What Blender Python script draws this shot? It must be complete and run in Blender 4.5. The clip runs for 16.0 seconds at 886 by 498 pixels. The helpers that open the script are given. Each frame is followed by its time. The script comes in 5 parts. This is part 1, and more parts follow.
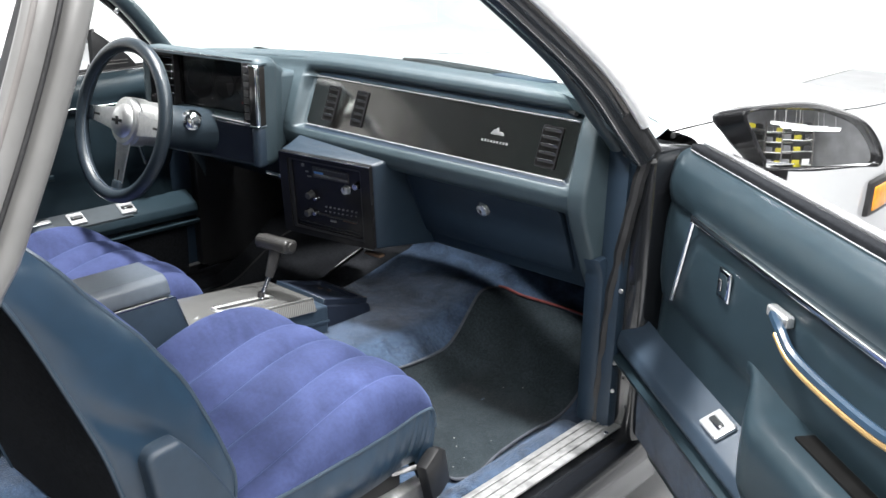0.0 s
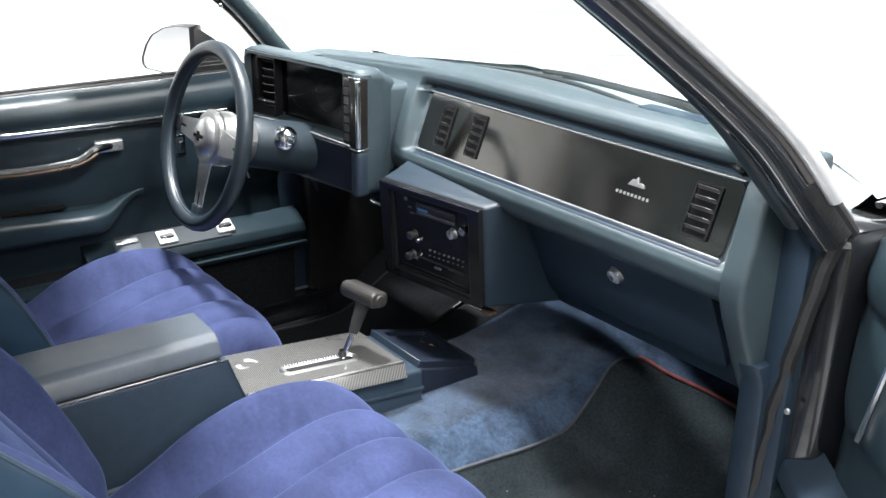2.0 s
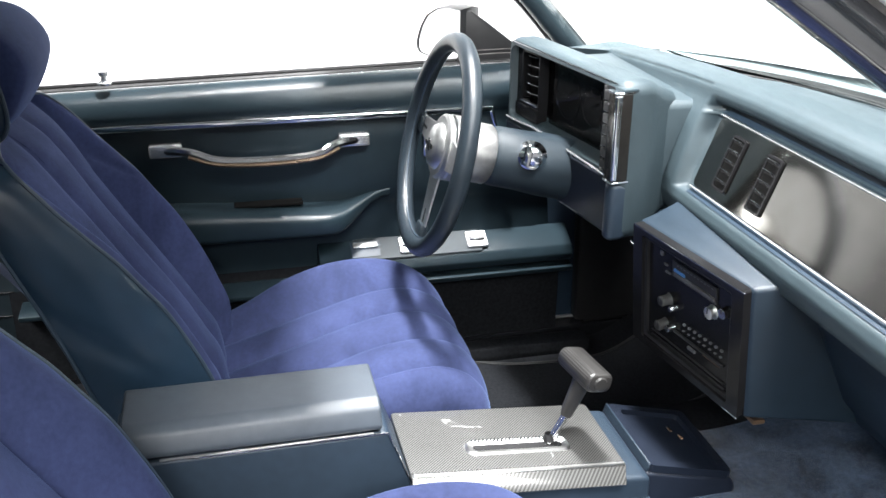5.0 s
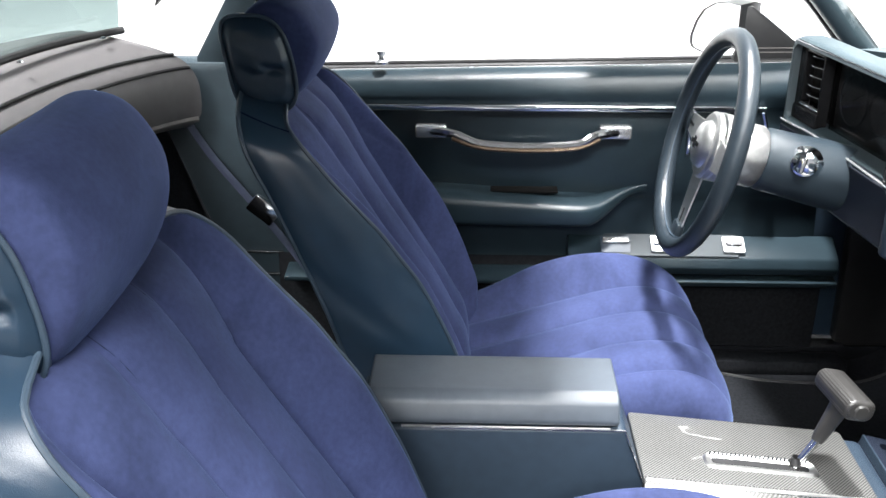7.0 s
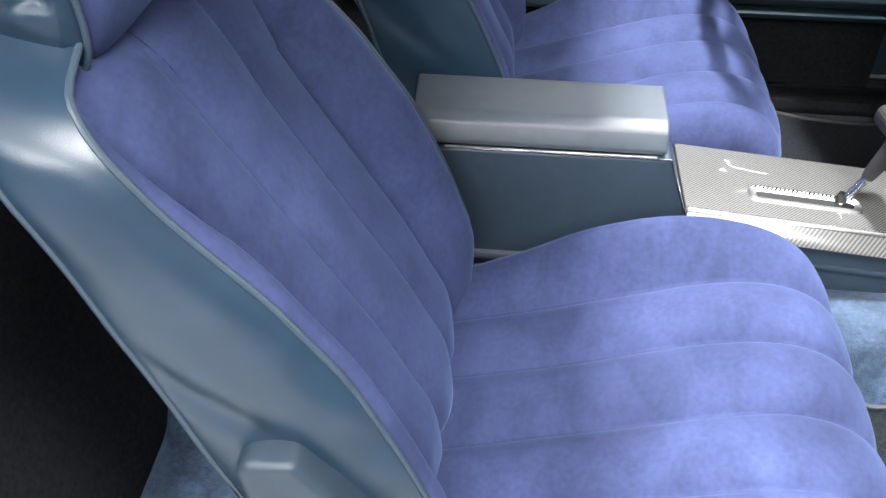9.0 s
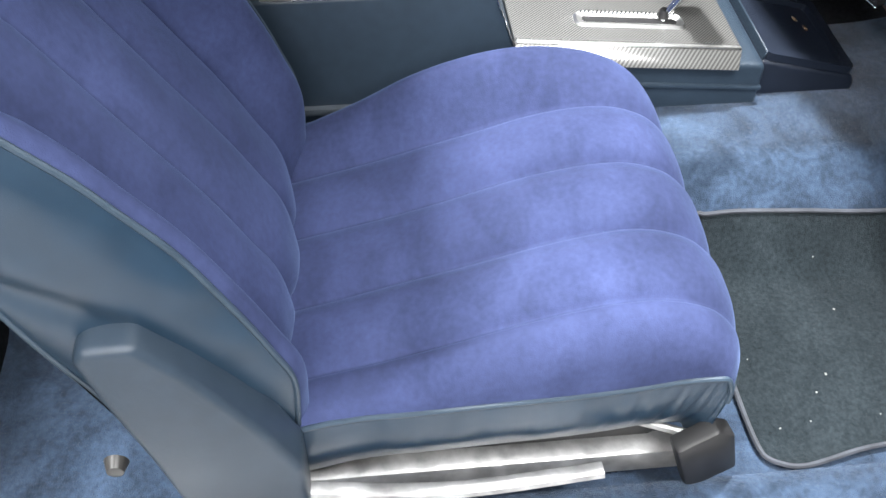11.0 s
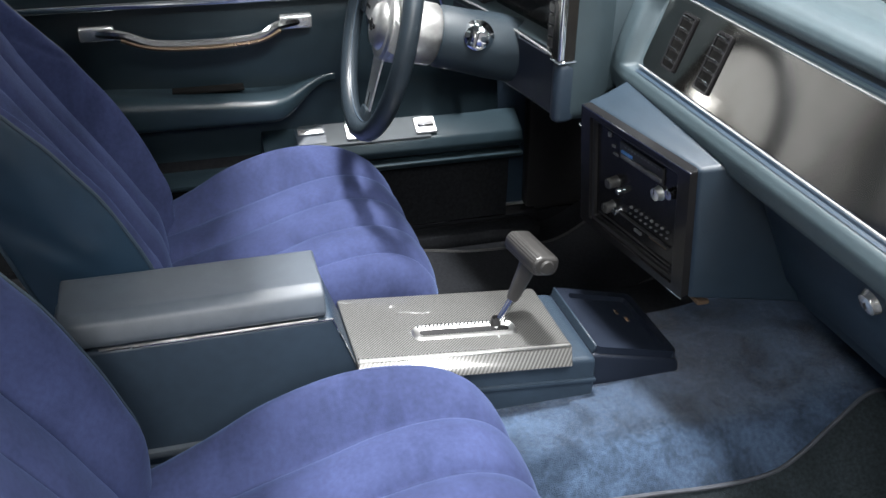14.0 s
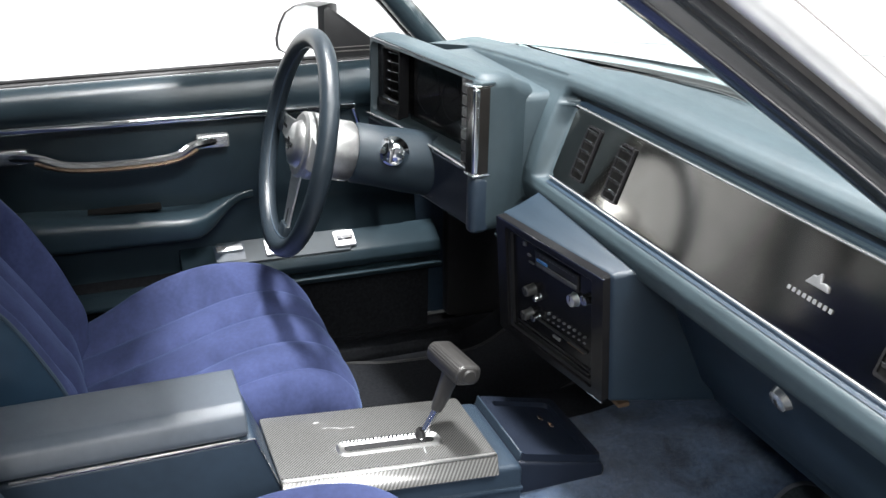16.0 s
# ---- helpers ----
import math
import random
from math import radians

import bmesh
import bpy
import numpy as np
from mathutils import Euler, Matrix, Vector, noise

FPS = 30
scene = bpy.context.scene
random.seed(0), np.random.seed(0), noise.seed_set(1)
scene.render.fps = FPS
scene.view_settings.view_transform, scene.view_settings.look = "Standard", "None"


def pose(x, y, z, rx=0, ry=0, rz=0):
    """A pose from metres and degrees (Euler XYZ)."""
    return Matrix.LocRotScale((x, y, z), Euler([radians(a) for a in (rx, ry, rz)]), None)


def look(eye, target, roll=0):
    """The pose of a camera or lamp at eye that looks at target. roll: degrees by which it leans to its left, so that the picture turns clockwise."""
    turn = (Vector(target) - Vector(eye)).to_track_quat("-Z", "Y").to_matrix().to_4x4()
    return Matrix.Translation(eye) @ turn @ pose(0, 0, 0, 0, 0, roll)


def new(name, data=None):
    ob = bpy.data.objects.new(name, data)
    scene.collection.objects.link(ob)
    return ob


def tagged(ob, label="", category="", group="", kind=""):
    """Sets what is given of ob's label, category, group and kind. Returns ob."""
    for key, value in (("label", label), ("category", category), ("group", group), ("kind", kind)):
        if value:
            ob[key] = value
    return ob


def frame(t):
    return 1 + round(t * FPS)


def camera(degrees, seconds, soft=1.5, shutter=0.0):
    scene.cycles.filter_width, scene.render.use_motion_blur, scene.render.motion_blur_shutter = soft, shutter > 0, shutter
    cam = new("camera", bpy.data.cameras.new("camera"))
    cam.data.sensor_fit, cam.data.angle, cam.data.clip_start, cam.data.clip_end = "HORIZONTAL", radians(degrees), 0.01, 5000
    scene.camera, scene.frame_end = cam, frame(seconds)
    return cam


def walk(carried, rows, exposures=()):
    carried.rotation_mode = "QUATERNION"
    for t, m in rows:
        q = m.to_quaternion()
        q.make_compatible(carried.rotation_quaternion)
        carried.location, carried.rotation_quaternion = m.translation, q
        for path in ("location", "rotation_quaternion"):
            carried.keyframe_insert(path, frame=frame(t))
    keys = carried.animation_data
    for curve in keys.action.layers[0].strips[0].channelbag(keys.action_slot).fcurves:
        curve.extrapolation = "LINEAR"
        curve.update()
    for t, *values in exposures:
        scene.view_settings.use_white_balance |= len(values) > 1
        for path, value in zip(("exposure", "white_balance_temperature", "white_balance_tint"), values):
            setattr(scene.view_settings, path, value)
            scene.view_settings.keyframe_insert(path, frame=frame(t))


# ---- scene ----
cam = camera(49.8, 16.0)
PATH = [
    (0, (1.588, -1.489, 1.256), (0.335, -0.071, 0.607), 1.2),
    (0.5, (1.534, -1.386, 1.264), (0.202, -0.049, 0.603), 1.3),
    (1, (1.487, -1.29, 1.272), (0.089, -0.027, 0.6), 1.2),
    (1.5, (1.433, -1.198, 1.277), (-0.019, -0.006, 0.591), 1.2),
    (2, (1.375, -1.099, 1.276), (-0.123, 0.025, 0.573), 1.2),
    (2.5, (1.317, -1.005, 1.276), (-0.216, 0.052, 0.546), 1.2),
    (3, (1.259, -0.912, 1.276), (-0.324, 0.052, 0.524), 1.2),
    (5.5, (1.114, -0.717, 1.283), (-0.712, -0.44, 0.516), 0.0),
    (6, (1.116, -0.728, 1.284), (-0.736, -0.586, 0.544), -0.1),
    (6.5, (1.119, -0.737, 1.284), (-0.735, -0.713, 0.534), -0.1),
    (7, (1.118, -0.742, 1.273), (-0.714, -0.816, 0.474), -0.2),
    (7.5, (1.118, -0.745, 1.268), (-0.666, -0.887, 0.375), -0.3),
    (8, (1.107, -0.763, 1.262), (-0.608, -0.9, 0.243), 0.9),
    (8.5, (1.109, -0.758, 1.244), (-0.531, -0.893, 0.108), 0.5),
    (9, (1.105, -0.759, 1.24), (-0.439, -0.88, -0.025), 0.8),
    (9.5, (1.111, -0.751, 1.225), (-0.347, -0.84, -0.141), 0.8),
    (9.7, (1.111, -0.75, 1.222), (-0.316, -0.814, -0.178), 0.9),
    (11.8, (1.096, -0.711, 1.219), (-0.271, -0.425, -0.213), 0.9),
    (12, (1.096, -0.708, 1.223), (-0.3, -0.391, -0.173), 0.9),
    (12.5, (1.097, -0.703, 1.235), (-0.37, -0.328, -0.072), 0.9),
    (13, (1.105, -0.698, 1.242), (-0.447, -0.277, 0.051), 0.7),
    (13.5, (1.106, -0.7, 1.249), (-0.511, -0.238, 0.166), 0.8),
    (14, (1.108, -0.7, 1.257), (-0.565, -0.217, 0.272), 0.8),
    (14.5, (1.11, -0.702, 1.263), (-0.614, -0.204, 0.38), 0.9),
    (15, (1.114, -0.703, 1.268), (-0.639, -0.179, 0.462), 0.9),
    (15.5, (1.117, -0.702, 1.267), (-0.628, -0.112, 0.488), 1.1),
    (16, (1.118, -0.699, 1.27), (-0.599, -0.036, 0.488), 1.0),
]
EXPOSURE = [(0, -0.1), (2, -0.08), (3, 0.06), (5.5, 0.28), (7.5, 0.40), (9.5, 0.38), (12, 0.02), (13.5, -0.12), (15, -0.18), (16, -0.22)]
walk(cam, [(t, look(eye, target, roll)) for t, eye, target, roll in PATH], EXPOSURE)
LAMP_W = 1.12

# ---- world, light ----
world = bpy.data.worlds.new("studio")
scene.world = world
world.use_nodes = True
world.node_tree.nodes["Background"].inputs[0].default_value = (0.9, 0.95, 1.0, 1)
world.node_tree.nodes["Background"].inputs[1].default_value = 0.035


def lamp(name, at, to, sx, sy, watts, col=(1, 1, 1)):
    d = bpy.data.lights.new(name, "AREA")
    d.shape, d.size, d.size_y, d.energy, d.color = "RECTANGLE", sx, sy, watts, col
    ob = new(name, d)
    ob.matrix_world = look(at, to)
    return ob


# soft box over the hood, strips and a box over the open door's side
for x, y, z, w, sx, sy in ((-0.4, -0.22, 3.9, 390, 0.32, 0.32), (1.9, 0.3, 3.9, 210, 0.9, 1.2), (-0.3, -2.9, 3.9, 400, 1.8, 0.6), (2.5, -2.9, 3.9, 190, 1.8, 0.6)):
    lamp("studio_light", (x, y, z), (x, y + 0.001, 0), sx, sy, w * LAMP_W)
# large soft box beyond the open door
lamp("studio_light", (3.5, -1.0, 3.0), (0.4, -0.85, 0.6), 1.8, 1.2, 135 * LAMP_W)
# unseen fill lamp added above the hood, shining back into the cabin
lamp("studio_light", (0.2, 1.7, 3.3), (0.2, -0.8, 0.6), 1.0, 0.7, 36 * LAMP_W)
# unseen lamps added to keep the two white walls bright
lamp("wall_fill", (-4.9, 0.8, 4.2), (-6.9, 0.8, 1.2), 1.0, 7.0, 540 * LAMP_W)
lamp("wall_fill", (0.0, 5.9, 4.2), (0.0, 7.9, 1.2), 7.0, 1.0, 400 * LAMP_W)


# ---- materials ----
def mat(name, col, rough=0.5, metal=0.0, var=0.25, scale=40.0, bump=0.0, bscale=400.0, sheen=0.0, coat=0.0, big=0.0, bigscale=5.0, spec=0.5, sheen_tint=None, patch=0.0):
    """A surface with variation at two scales and fine relief."""
    m = bpy.data.materials.new(name)
    m.use_nodes = True
    nt = m.node_tree
    b = nt.nodes["Principled BSDF"]
    b.inputs["Roughness"].default_value = rough
    b.inputs["Metallic"].default_value = metal
    b.inputs["Specular IOR Level"].default_value = spec
    b.inputs["Sheen Weight"].default_value = sheen
    b.inputs["Sheen Roughness"].default_value = 0.35
    if sheen_tint:
        b.inputs["Sheen Tint"].default_value = (*sheen_tint, 1)
    b.inputs["Coat Weight"].default_value = coat
    b.inputs["Coat Roughness"].default_value = 0.04
    tc = nt.nodes.new("ShaderNodeTexCoord")

    def noi(s, detail=4.0):
        n = nt.nodes.new("ShaderNodeTexNoise")
        n.inputs["Scale"].default_value = s
        n.inputs["Detail"].default_value = detail
        nt.links.new(tc.outputs["Object"], n.inputs["Vector"])
        return n

    def mixer(a, fac, lo, hi):
        mr = nt.nodes.new("ShaderNodeMapRange")
        mr.inputs[1].default_value, mr.inputs[2].default_value = 0.3, 0.7
        mr.inputs[3].default_value, mr.inputs[4].default_value = lo, hi
        nt.links.new(fac, mr.inputs[0])
        mx = nt.nodes.new("ShaderNodeVectorMath")
        mx.operation = "SCALE"
        nt.links.new(a, mx.inputs[0])
        nt.links.new(mr.outputs[0], mx.inputs[3])
        return mx.outputs[0]

    rgb = nt.nodes.new("ShaderNodeRGB")
    rgb.outputs[0].default_value = (*col, 1)
    out = rgb.outputs[0]
    n1 = noi(scale)
    out = mixer(out, n1.outputs[0], 1 - var, 1 + var)
    if big:
        nb = noi(bigscale, 3.0)
        nb.inputs["Distortion"].default_value = 0.6
        out = mixer(out, nb.outputs[0], 1 - big, 1 + big)
    if patch:
        # brushed nap: soft strokes drawn out along the seat
        mp = nt.nodes.new("ShaderNodeMapping")
        mp.inputs["Scale"].default_value = (7, 13, 6)
        mp.inputs["Rotation"].default_value = (0, 0, 0.35)
        ns = nt.nodes.new("ShaderNodeTexNoise")
        ns.inputs["Scale"].default_value, ns.inputs["Detail"].default_value, ns.inputs["Distortion"].default_value = 1.6, 5.0, 0.8
        nt.links.new(tc.outputs["Object"], mp.inputs[0])
        nt.links.new(mp.outputs[0], ns.inputs["Vector"])
        out = mixer(out, ns.outputs[0], 1 - patch, 1 + patch)
    nt.links.new(out, b.inputs["Base Color"])
    rr = nt.nodes.new("ShaderNodeMapRange")
    rr.inputs[1].default_value, rr.inputs[2].default_value = 0.3, 0.7
    rr.inputs[3].default_value, rr.inputs[4].default_value = max(0.02, rough * 0.95), min(1, rough * 1.06)
    nt.links.new(noi(scale * 0.3).outputs[0], rr.inputs[0])
    nt.links.new(rr.outputs[0], b.inputs["Roughness"])
    if bump:
        bp = nt.nodes.new("ShaderNodeBump")
        bp.inputs["Strength"].default_value = bump
        bp.inputs["Distance"].default_value = 0.002
        nt.links.new(noi(bscale, 2.0).outputs[0], bp.inputs["Height"])
        nt.links.new(bp.outputs[0], b.inputs["Normal"])
    return m


VELOUR = mat("velour", (0.035, 0.045, 0.106), 0.9, var=0.10, scale=150, bump=0.15, bscale=700, sheen=0.24, big=0.22, bigscale=7, spec=0.1, sheen_tint=(0.36, 0.52, 0.94), patch=0.15)
SEAM = mat("seam_thread", (0.010, 0.012, 0.034), 0.95, var=0.2, spec=0.1)
VINYL = mat("seat_vinyl", (0.0145, 0.031, 0.053), 0.29, var=0.08, scale=30, bump=0.12, bscale=1200, big=0.12, spec=0.5)
PIPING = mat("piping", (0.030, 0.048, 0.070), 0.42, var=0.1)
DASH = mat("dash_vinyl", (0.034, 0.051, 0.060), 0.44, var=0.07, scale=50, bump=0.25, bscale=1500, big=0.08)
DASHDARK = mat("navy_plastic", (0.017, 0.030, 0.047), 0.42, var=0.08, bump=0.2, bscale=1500, spec=0.3)
DOORV = mat("door_vinyl", (0.0145, 0.025, 0.032), 0.30, var=0.08, scale=30, bump=0.15, bscale=1300, big=0.1, spec=0.34)
CONSOLE = mat("console_plastic", (0.023, 0.036, 0.053), 0.40, var=0.08, scale=60, bump=0.2, bscale=1500, big=0.1, spec=0.42)
LIDM = mat("lid_vinyl", (0.058, 0.070, 0.086), 0.36, var=0.08, scale=60, bump=0.2, bscale=1300, big=0.1)
CARPET = mat("carpet", (0.036, 0.056, 0.092), 1.0, var=0.24, scale=130, bump=1.0, bscale=700, sheen=0.2, big=0.5, bigscale=15, spec=0.05)
MAT = mat("mat_pile", (0.019, 0.025, 0.029), 1.0, var=0.3, scale=200, bump=0.8, bscale=800, sheen=0.08, big=0.3, bigscale=8, spec=0.05)
STACKM = mat("stack_plastic", (0.014, 0.026, 0.040), 0.42, var=0.08, bump=0.2, bscale=1500)
MATEDGE = mat("mat_binding", (0.045, 0.050, 0.062), 0.8)
MATRED = mat("mat_binding_red", (0.16, 0.035, 0.03), 0.8)
# dark cloth and felt; on the driver side also stands for footwell shade
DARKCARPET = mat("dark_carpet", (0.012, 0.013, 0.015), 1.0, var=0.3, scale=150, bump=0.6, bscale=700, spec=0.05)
CHROME = mat("chrome", (0.82, 0.83, 0.85), 0.10, 1.0, var=0.03)
BRUSHED = mat("brushed_steel", (0.80, 0.80, 0.79), 0.38, 1.0, var=0.08, scale=120)
WORNMETAL = mat("worn_aluminium", (0.46, 0.46, 0.46), 0.45, 0.8, var=0.3, scale=35, bump=0.3, bscale=150, big=0.3, bigscale=14)
BLACK = mat("black_plastic", (0.018, 0.018, 0.019), 0.45, var=0.15)
GLOSSBLACK = mat("gloss_black", (0.012, 0.012, 0.013), 0.2, var=0.1, spec=0.2)
TRIMGREY = mat("smoked_trim", (0.31, 0.30, 0.285), 0.11, 1.0, var=0.06, scale=25)
COLUMNM = mat("column_plastic", (0.015, 0.024, 0.032), 0.45, var=0.08, bump=0.2, bscale=1500, spec=0.35)
QUARTERM = mat("quarter_vinyl", (0.022, 0.034, 0.042), 0.4, var=0.08, bump=0.2, bscale=1300, spec=0.4)
GRIP = mat("grip_plastic", (0.034, 0.033, 0.032), 0.33, var=0.1)
VENTP = mat("vent_plastic", (0.045, 0.045, 0.045), 0.14, var=0.1)
MOULDING = mat("satin_moulding", (0.80, 0.80, 0.80), 0.35, 0.55, var=0.06)
BRIGHTCAP = mat("bright_cap", (0.72, 0.73, 0.74), 0.26, 0.8, var=0.08, scale=60, bump=0.1, bscale=300)
COWLM = mat("cowl_paint", (0.22, 0.26, 0.27), 0.4, var=0.2, scale=30)
PLATEM = mat("switch_plate", (0.026, 0.034, 0.040), 0.55, 0.0, spec=0.25, var=0.08, scale=60)
NAVY = mat("navy_panel", (0.010, 0.014, 0.024), 0.42, var=0.08, bump=0.2, bscale=1500, spec=0.3)
STRIPBLACK = mat("smoked_strip", (0.016, 0.015, 0.014), 0.25, var=0.1, spec=0.2)
POSTGREY = mat("satin_post", (0.20, 0.197, 0.193), 0.34, 0.3, var=0.06, scale=20)
PILLARSEAL = mat("pillar_rubber", (0.085, 0.078, 0.075), 0.62, var=0.12, bump=0.1, bscale=300)
SATIN = mat("satin_strip", (0.42, 0.42, 0.43), 0.18, 1.0, var=0.05)
RUBBER = mat("rubber", (0.013, 0.013, 0.014), 0.55, var=0.3, scale=70, bump=0.4, bscale=200)
PILLARGREY = mat("pillar_plastic", (0.125, 0.117, 0.112), 0.42, var=0.1, spec=0.6)
WHEELV = mat("wheel_vinyl", (0.018, 0.026, 0.034), 0.32, var=0.08, bump=0.25, bscale=900)
WHITEPAINT = mat("white_paint", (0.56, 0.57, 0.58), 0.2, var=0.02, scale=4, coat=1.0)
PAINT = mat("black_paint", (0.010, 0.011, 0.013), 0.18, var=0.05, coat=1.0)
WALLM = mat("white_wall", (0.86, 0.87, 0.87), 0.8, var=0.02, scale=3)
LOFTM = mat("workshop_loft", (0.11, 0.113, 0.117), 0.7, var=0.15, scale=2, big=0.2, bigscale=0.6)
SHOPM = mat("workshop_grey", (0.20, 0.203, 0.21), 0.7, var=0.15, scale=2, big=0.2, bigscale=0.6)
FLOORM = mat("studio_floor", (0.27, 0.273, 0.28), 0.35, var=0.08, scale=6, big=0.08, bigscale=1.5)
SILVERTXT = mat("silver_mark", (0.13, 0.133, 0.137), 0.5, 0.2, spec=0.3)
REDMARK = mat("red_mark", (0.6, 0.05, 0.03), 0.4)
BLUEMARK = mat("blue_mark", (0.08, 0.22, 0.5), 0.4)
GAUGE = mat("gauge_face", (0.03, 0.03, 0.032), 0.5, var=0.3)
AMBER = mat("amber_lens", (0.75, 0.30, 0.03), 0.15)
BRASS = mat("worn_gilt", (0.55, 0.36, 0.16), 0.3, 0.8, var=0.1)
BRONZE = mat("worn_bronze", (0.15, 0.105, 0.075), 0.28, 0.8, var=0.2, scale=60)
TAN = mat("rust_tan", (0.12, 0.075, 0.045), 0.8, var=0.4)
# near-black for the shade deep inside the vents and the pull cup
DEEPSHADE = mat("recess_shade", (0.004, 0.004, 0.004), 0.9, spec=0.1)
BELT = mat("belt_webbing", (0.016, 0.023, 0.046), 0.8, var=0.1, bump=0.6, bscale=500)
TUBE = mat("lamp_tube", (0.9, 0.9, 0.9), 0.4)
TUBE.node_tree.nodes["Principled BSDF"].inputs["Emission Color"].default_value = (1, 1, 1, 1)
TUBE.node_tree.nodes["Principled BSDF"].inputs["Emission Strength"].default_value = 4.0
YELLOW = mat("yellow_paint", (0.55, 0.48, 0.03), 0.5)
LINT = mat("lint", (0.2, 0.21, 0.2), 0.9)
GREYPAD = mat("grey_vinyl", (0.105, 0.100, 0.102), 0.42, var=0.08, bump=0.2, bscale=1300)


def glass(name, tint, rough=0.0, gloss=0.035):
    m = bpy.data.materials.new(name)
    m.use_nodes = True
    nt = m.node_tree
    nt.nodes.remove(nt.nodes["Principled BSDF"])
    tr, gl, fr, pw, mp, mx = (nt.nodes.new("ShaderNode" + k) for k in ("BsdfTransparent", "BsdfGlossy", "LayerWeight", "Math", "MapRange", "MixShader"))
    tr.inputs[0].default_value = (*tint, 1)
    gl.inputs["Roughness"].default_value = rough
    pw.operation, pw.inputs[1].default_value = "POWER", 5.0
    mp.inputs[3].default_value, mp.inputs[4].default_value = gloss, gloss + 0.3
    nt.links.new(fr.outputs["Facing"], pw.inputs[0])
    nt.links.new(pw.outputs[0], mp.inputs[0])
    nt.links.new(mp.outputs[0], mx.inputs[0])
    nt.links.new(tr.outputs[0], mx.inputs[1])
    nt.links.new(gl.outputs[0], mx.inputs[2])
    nt.links.new(mx.outputs[0], nt.nodes["Material Output"].inputs[0])
    return m


GLASS = glass("windshield_glass", (0.88, 0.96, 0.95), 0.0, 0.07)
REARGLASS = glass("rear_glass", (0.36, 0.45, 0.44), 0.0, 0.16)
CLEAR = glass("clear_lens", (0.5, 0.5, 0.5), 0.05, 0.045)
MIRROR = mat("mirror_silver", (0.9, 0.91, 0.92), 0.01, 1.0, var=0.0)


def carbon():
    m = mat("carbon_weave", (0.2, 0.2, 0.2), 0.42, 0.0, coat=1.0, spec=0.15)
    nt = m.node_tree
    b = nt.nodes["Principled BSDF"]
    tc = nt.nodes.new("ShaderNodeTexCoord")
    mp = nt.nodes.new("ShaderNodeMapping")
    mp.inputs["Rotation"].default_value = (0, 0, radians(45))
    w = nt.nodes.new("ShaderNodeTexWave")
    w.wave_type, w.bands_direction = "BANDS", "Y"
    w.inputs["Scale"].default_value, w.inputs["Distortion"].default_value = 96.0, 0.0
    cr = nt.nodes.new("ShaderNodeValToRGB")
    cr.color_ramp.elements[0].position, cr.color_ramp.elements[0].color = 0.25, (0.036, 0.036, 0.035, 1)
    cr.color_ramp.elements[1].position, cr.color_ramp.elements[1].color = 0.75, (0.12, 0.12, 0.117, 1)
    wn, wb = nt.nodes.new("ShaderNodeTexNoise"), nt.nodes.new("ShaderNodeBump")
    wn.inputs["Scale"].default_value, wn.inputs["Detail"].default_value = 26.0, 1.0
    wb.inputs["Strength"].default_value, wb.inputs["Distance"].default_value = 0.6, 0.004
    nt.links.new(tc.outputs["Object"], wn.inputs["Vector"])
    nt.links.new(wn.outputs[0], wb.inputs["Height"])
    nt.links.new(wb.outputs[0], b.inputs["Coat Normal"])
    nt.links.new(tc.outputs["Object"], mp.inputs[0])
    nt.links.new(mp.outputs[0], w.inputs["Vector"])
    nt.links.new(w.outputs["Color"], cr.inputs[0])
    nt.links.new(cr.outputs[0], b.inputs["Base Color"])
    return m


CARBON = carbon()


def striped():
    """Slanted bright and dark ribs of the plate's edge."""
    m = mat("ribbed_metal", (0.4, 0.4, 0.4), 0.25, 0.7)
    nt = m.node_tree
    b = nt.nodes["Principled BSDF"]
    tc = nt.nodes.new("ShaderNodeTexCoord")
    mp = nt.nodes.new("ShaderNodeMapping")
    mp.inputs["Rotation"].default_value = (radians(35), 0, 0)
    w = nt.nodes.new("ShaderNodeTexWave")
    w.wave_type, w.bands_direction = "BANDS", "Y"
    w.inputs["Scale"].default_value, w.inputs["Distortion"].default_value = 60.0, 0.0
    cr = nt.nodes.new("ShaderNodeValToRGB")
    cr.color_ramp.elements[0].position, cr.color_ramp.elements[0].color = 0.3, (0.17, 0.17, 0.165, 1)
    cr.color_ramp.elements[1].position, cr.color_ramp.elements[1].color = 0.7, (0.36, 0.36, 0.35, 1)
    nt.links.new(tc.outputs["Object"], mp.inputs[0])
    nt.links.new(mp.outputs[0], w.inputs["Vector"])
    nt.links.new(w.outputs["Color"], cr.inputs[0])
    nt.links.new(cr.outputs[0], b.inputs["Base Color"])
    return m


RIBBED = striped()


# ---- building helpers ----
def thing(name, label, category, group="", kind="", at=(0, 0, 0)):
    ob = new(name)
    ob.location = at
    ob.empty_display_size = 0.05
    return tagged(ob, label, category, group, kind)


def finish(bm, name, material, parent=None, label="", angle=38):
    bmesh.ops.recalc_face_normals(bm, faces=bm.faces)
    me = bpy.data.meshes.new(name)
    bm.to_mesh(me)
    bm.free()
    me.materials.append(material)
    for p in me.polygons:
        p.use_smooth = True
    me.set_sharp_from_angle(angle=radians(angle))
    ob = new(name, me)
    if parent is not None:
        ob.parent = parent
        ob.matrix_parent_inverse = Matrix.Translation(parent.matrix_basis.translation).inverted() if parent.type == "EMPTY" and parent.parent is None else Matrix()
    if label:
        tagged(ob, label)
    return ob


def part(name, bm, material, parent, label="", angle=38):
    return finish(bm, name, material, parent, label, angle)


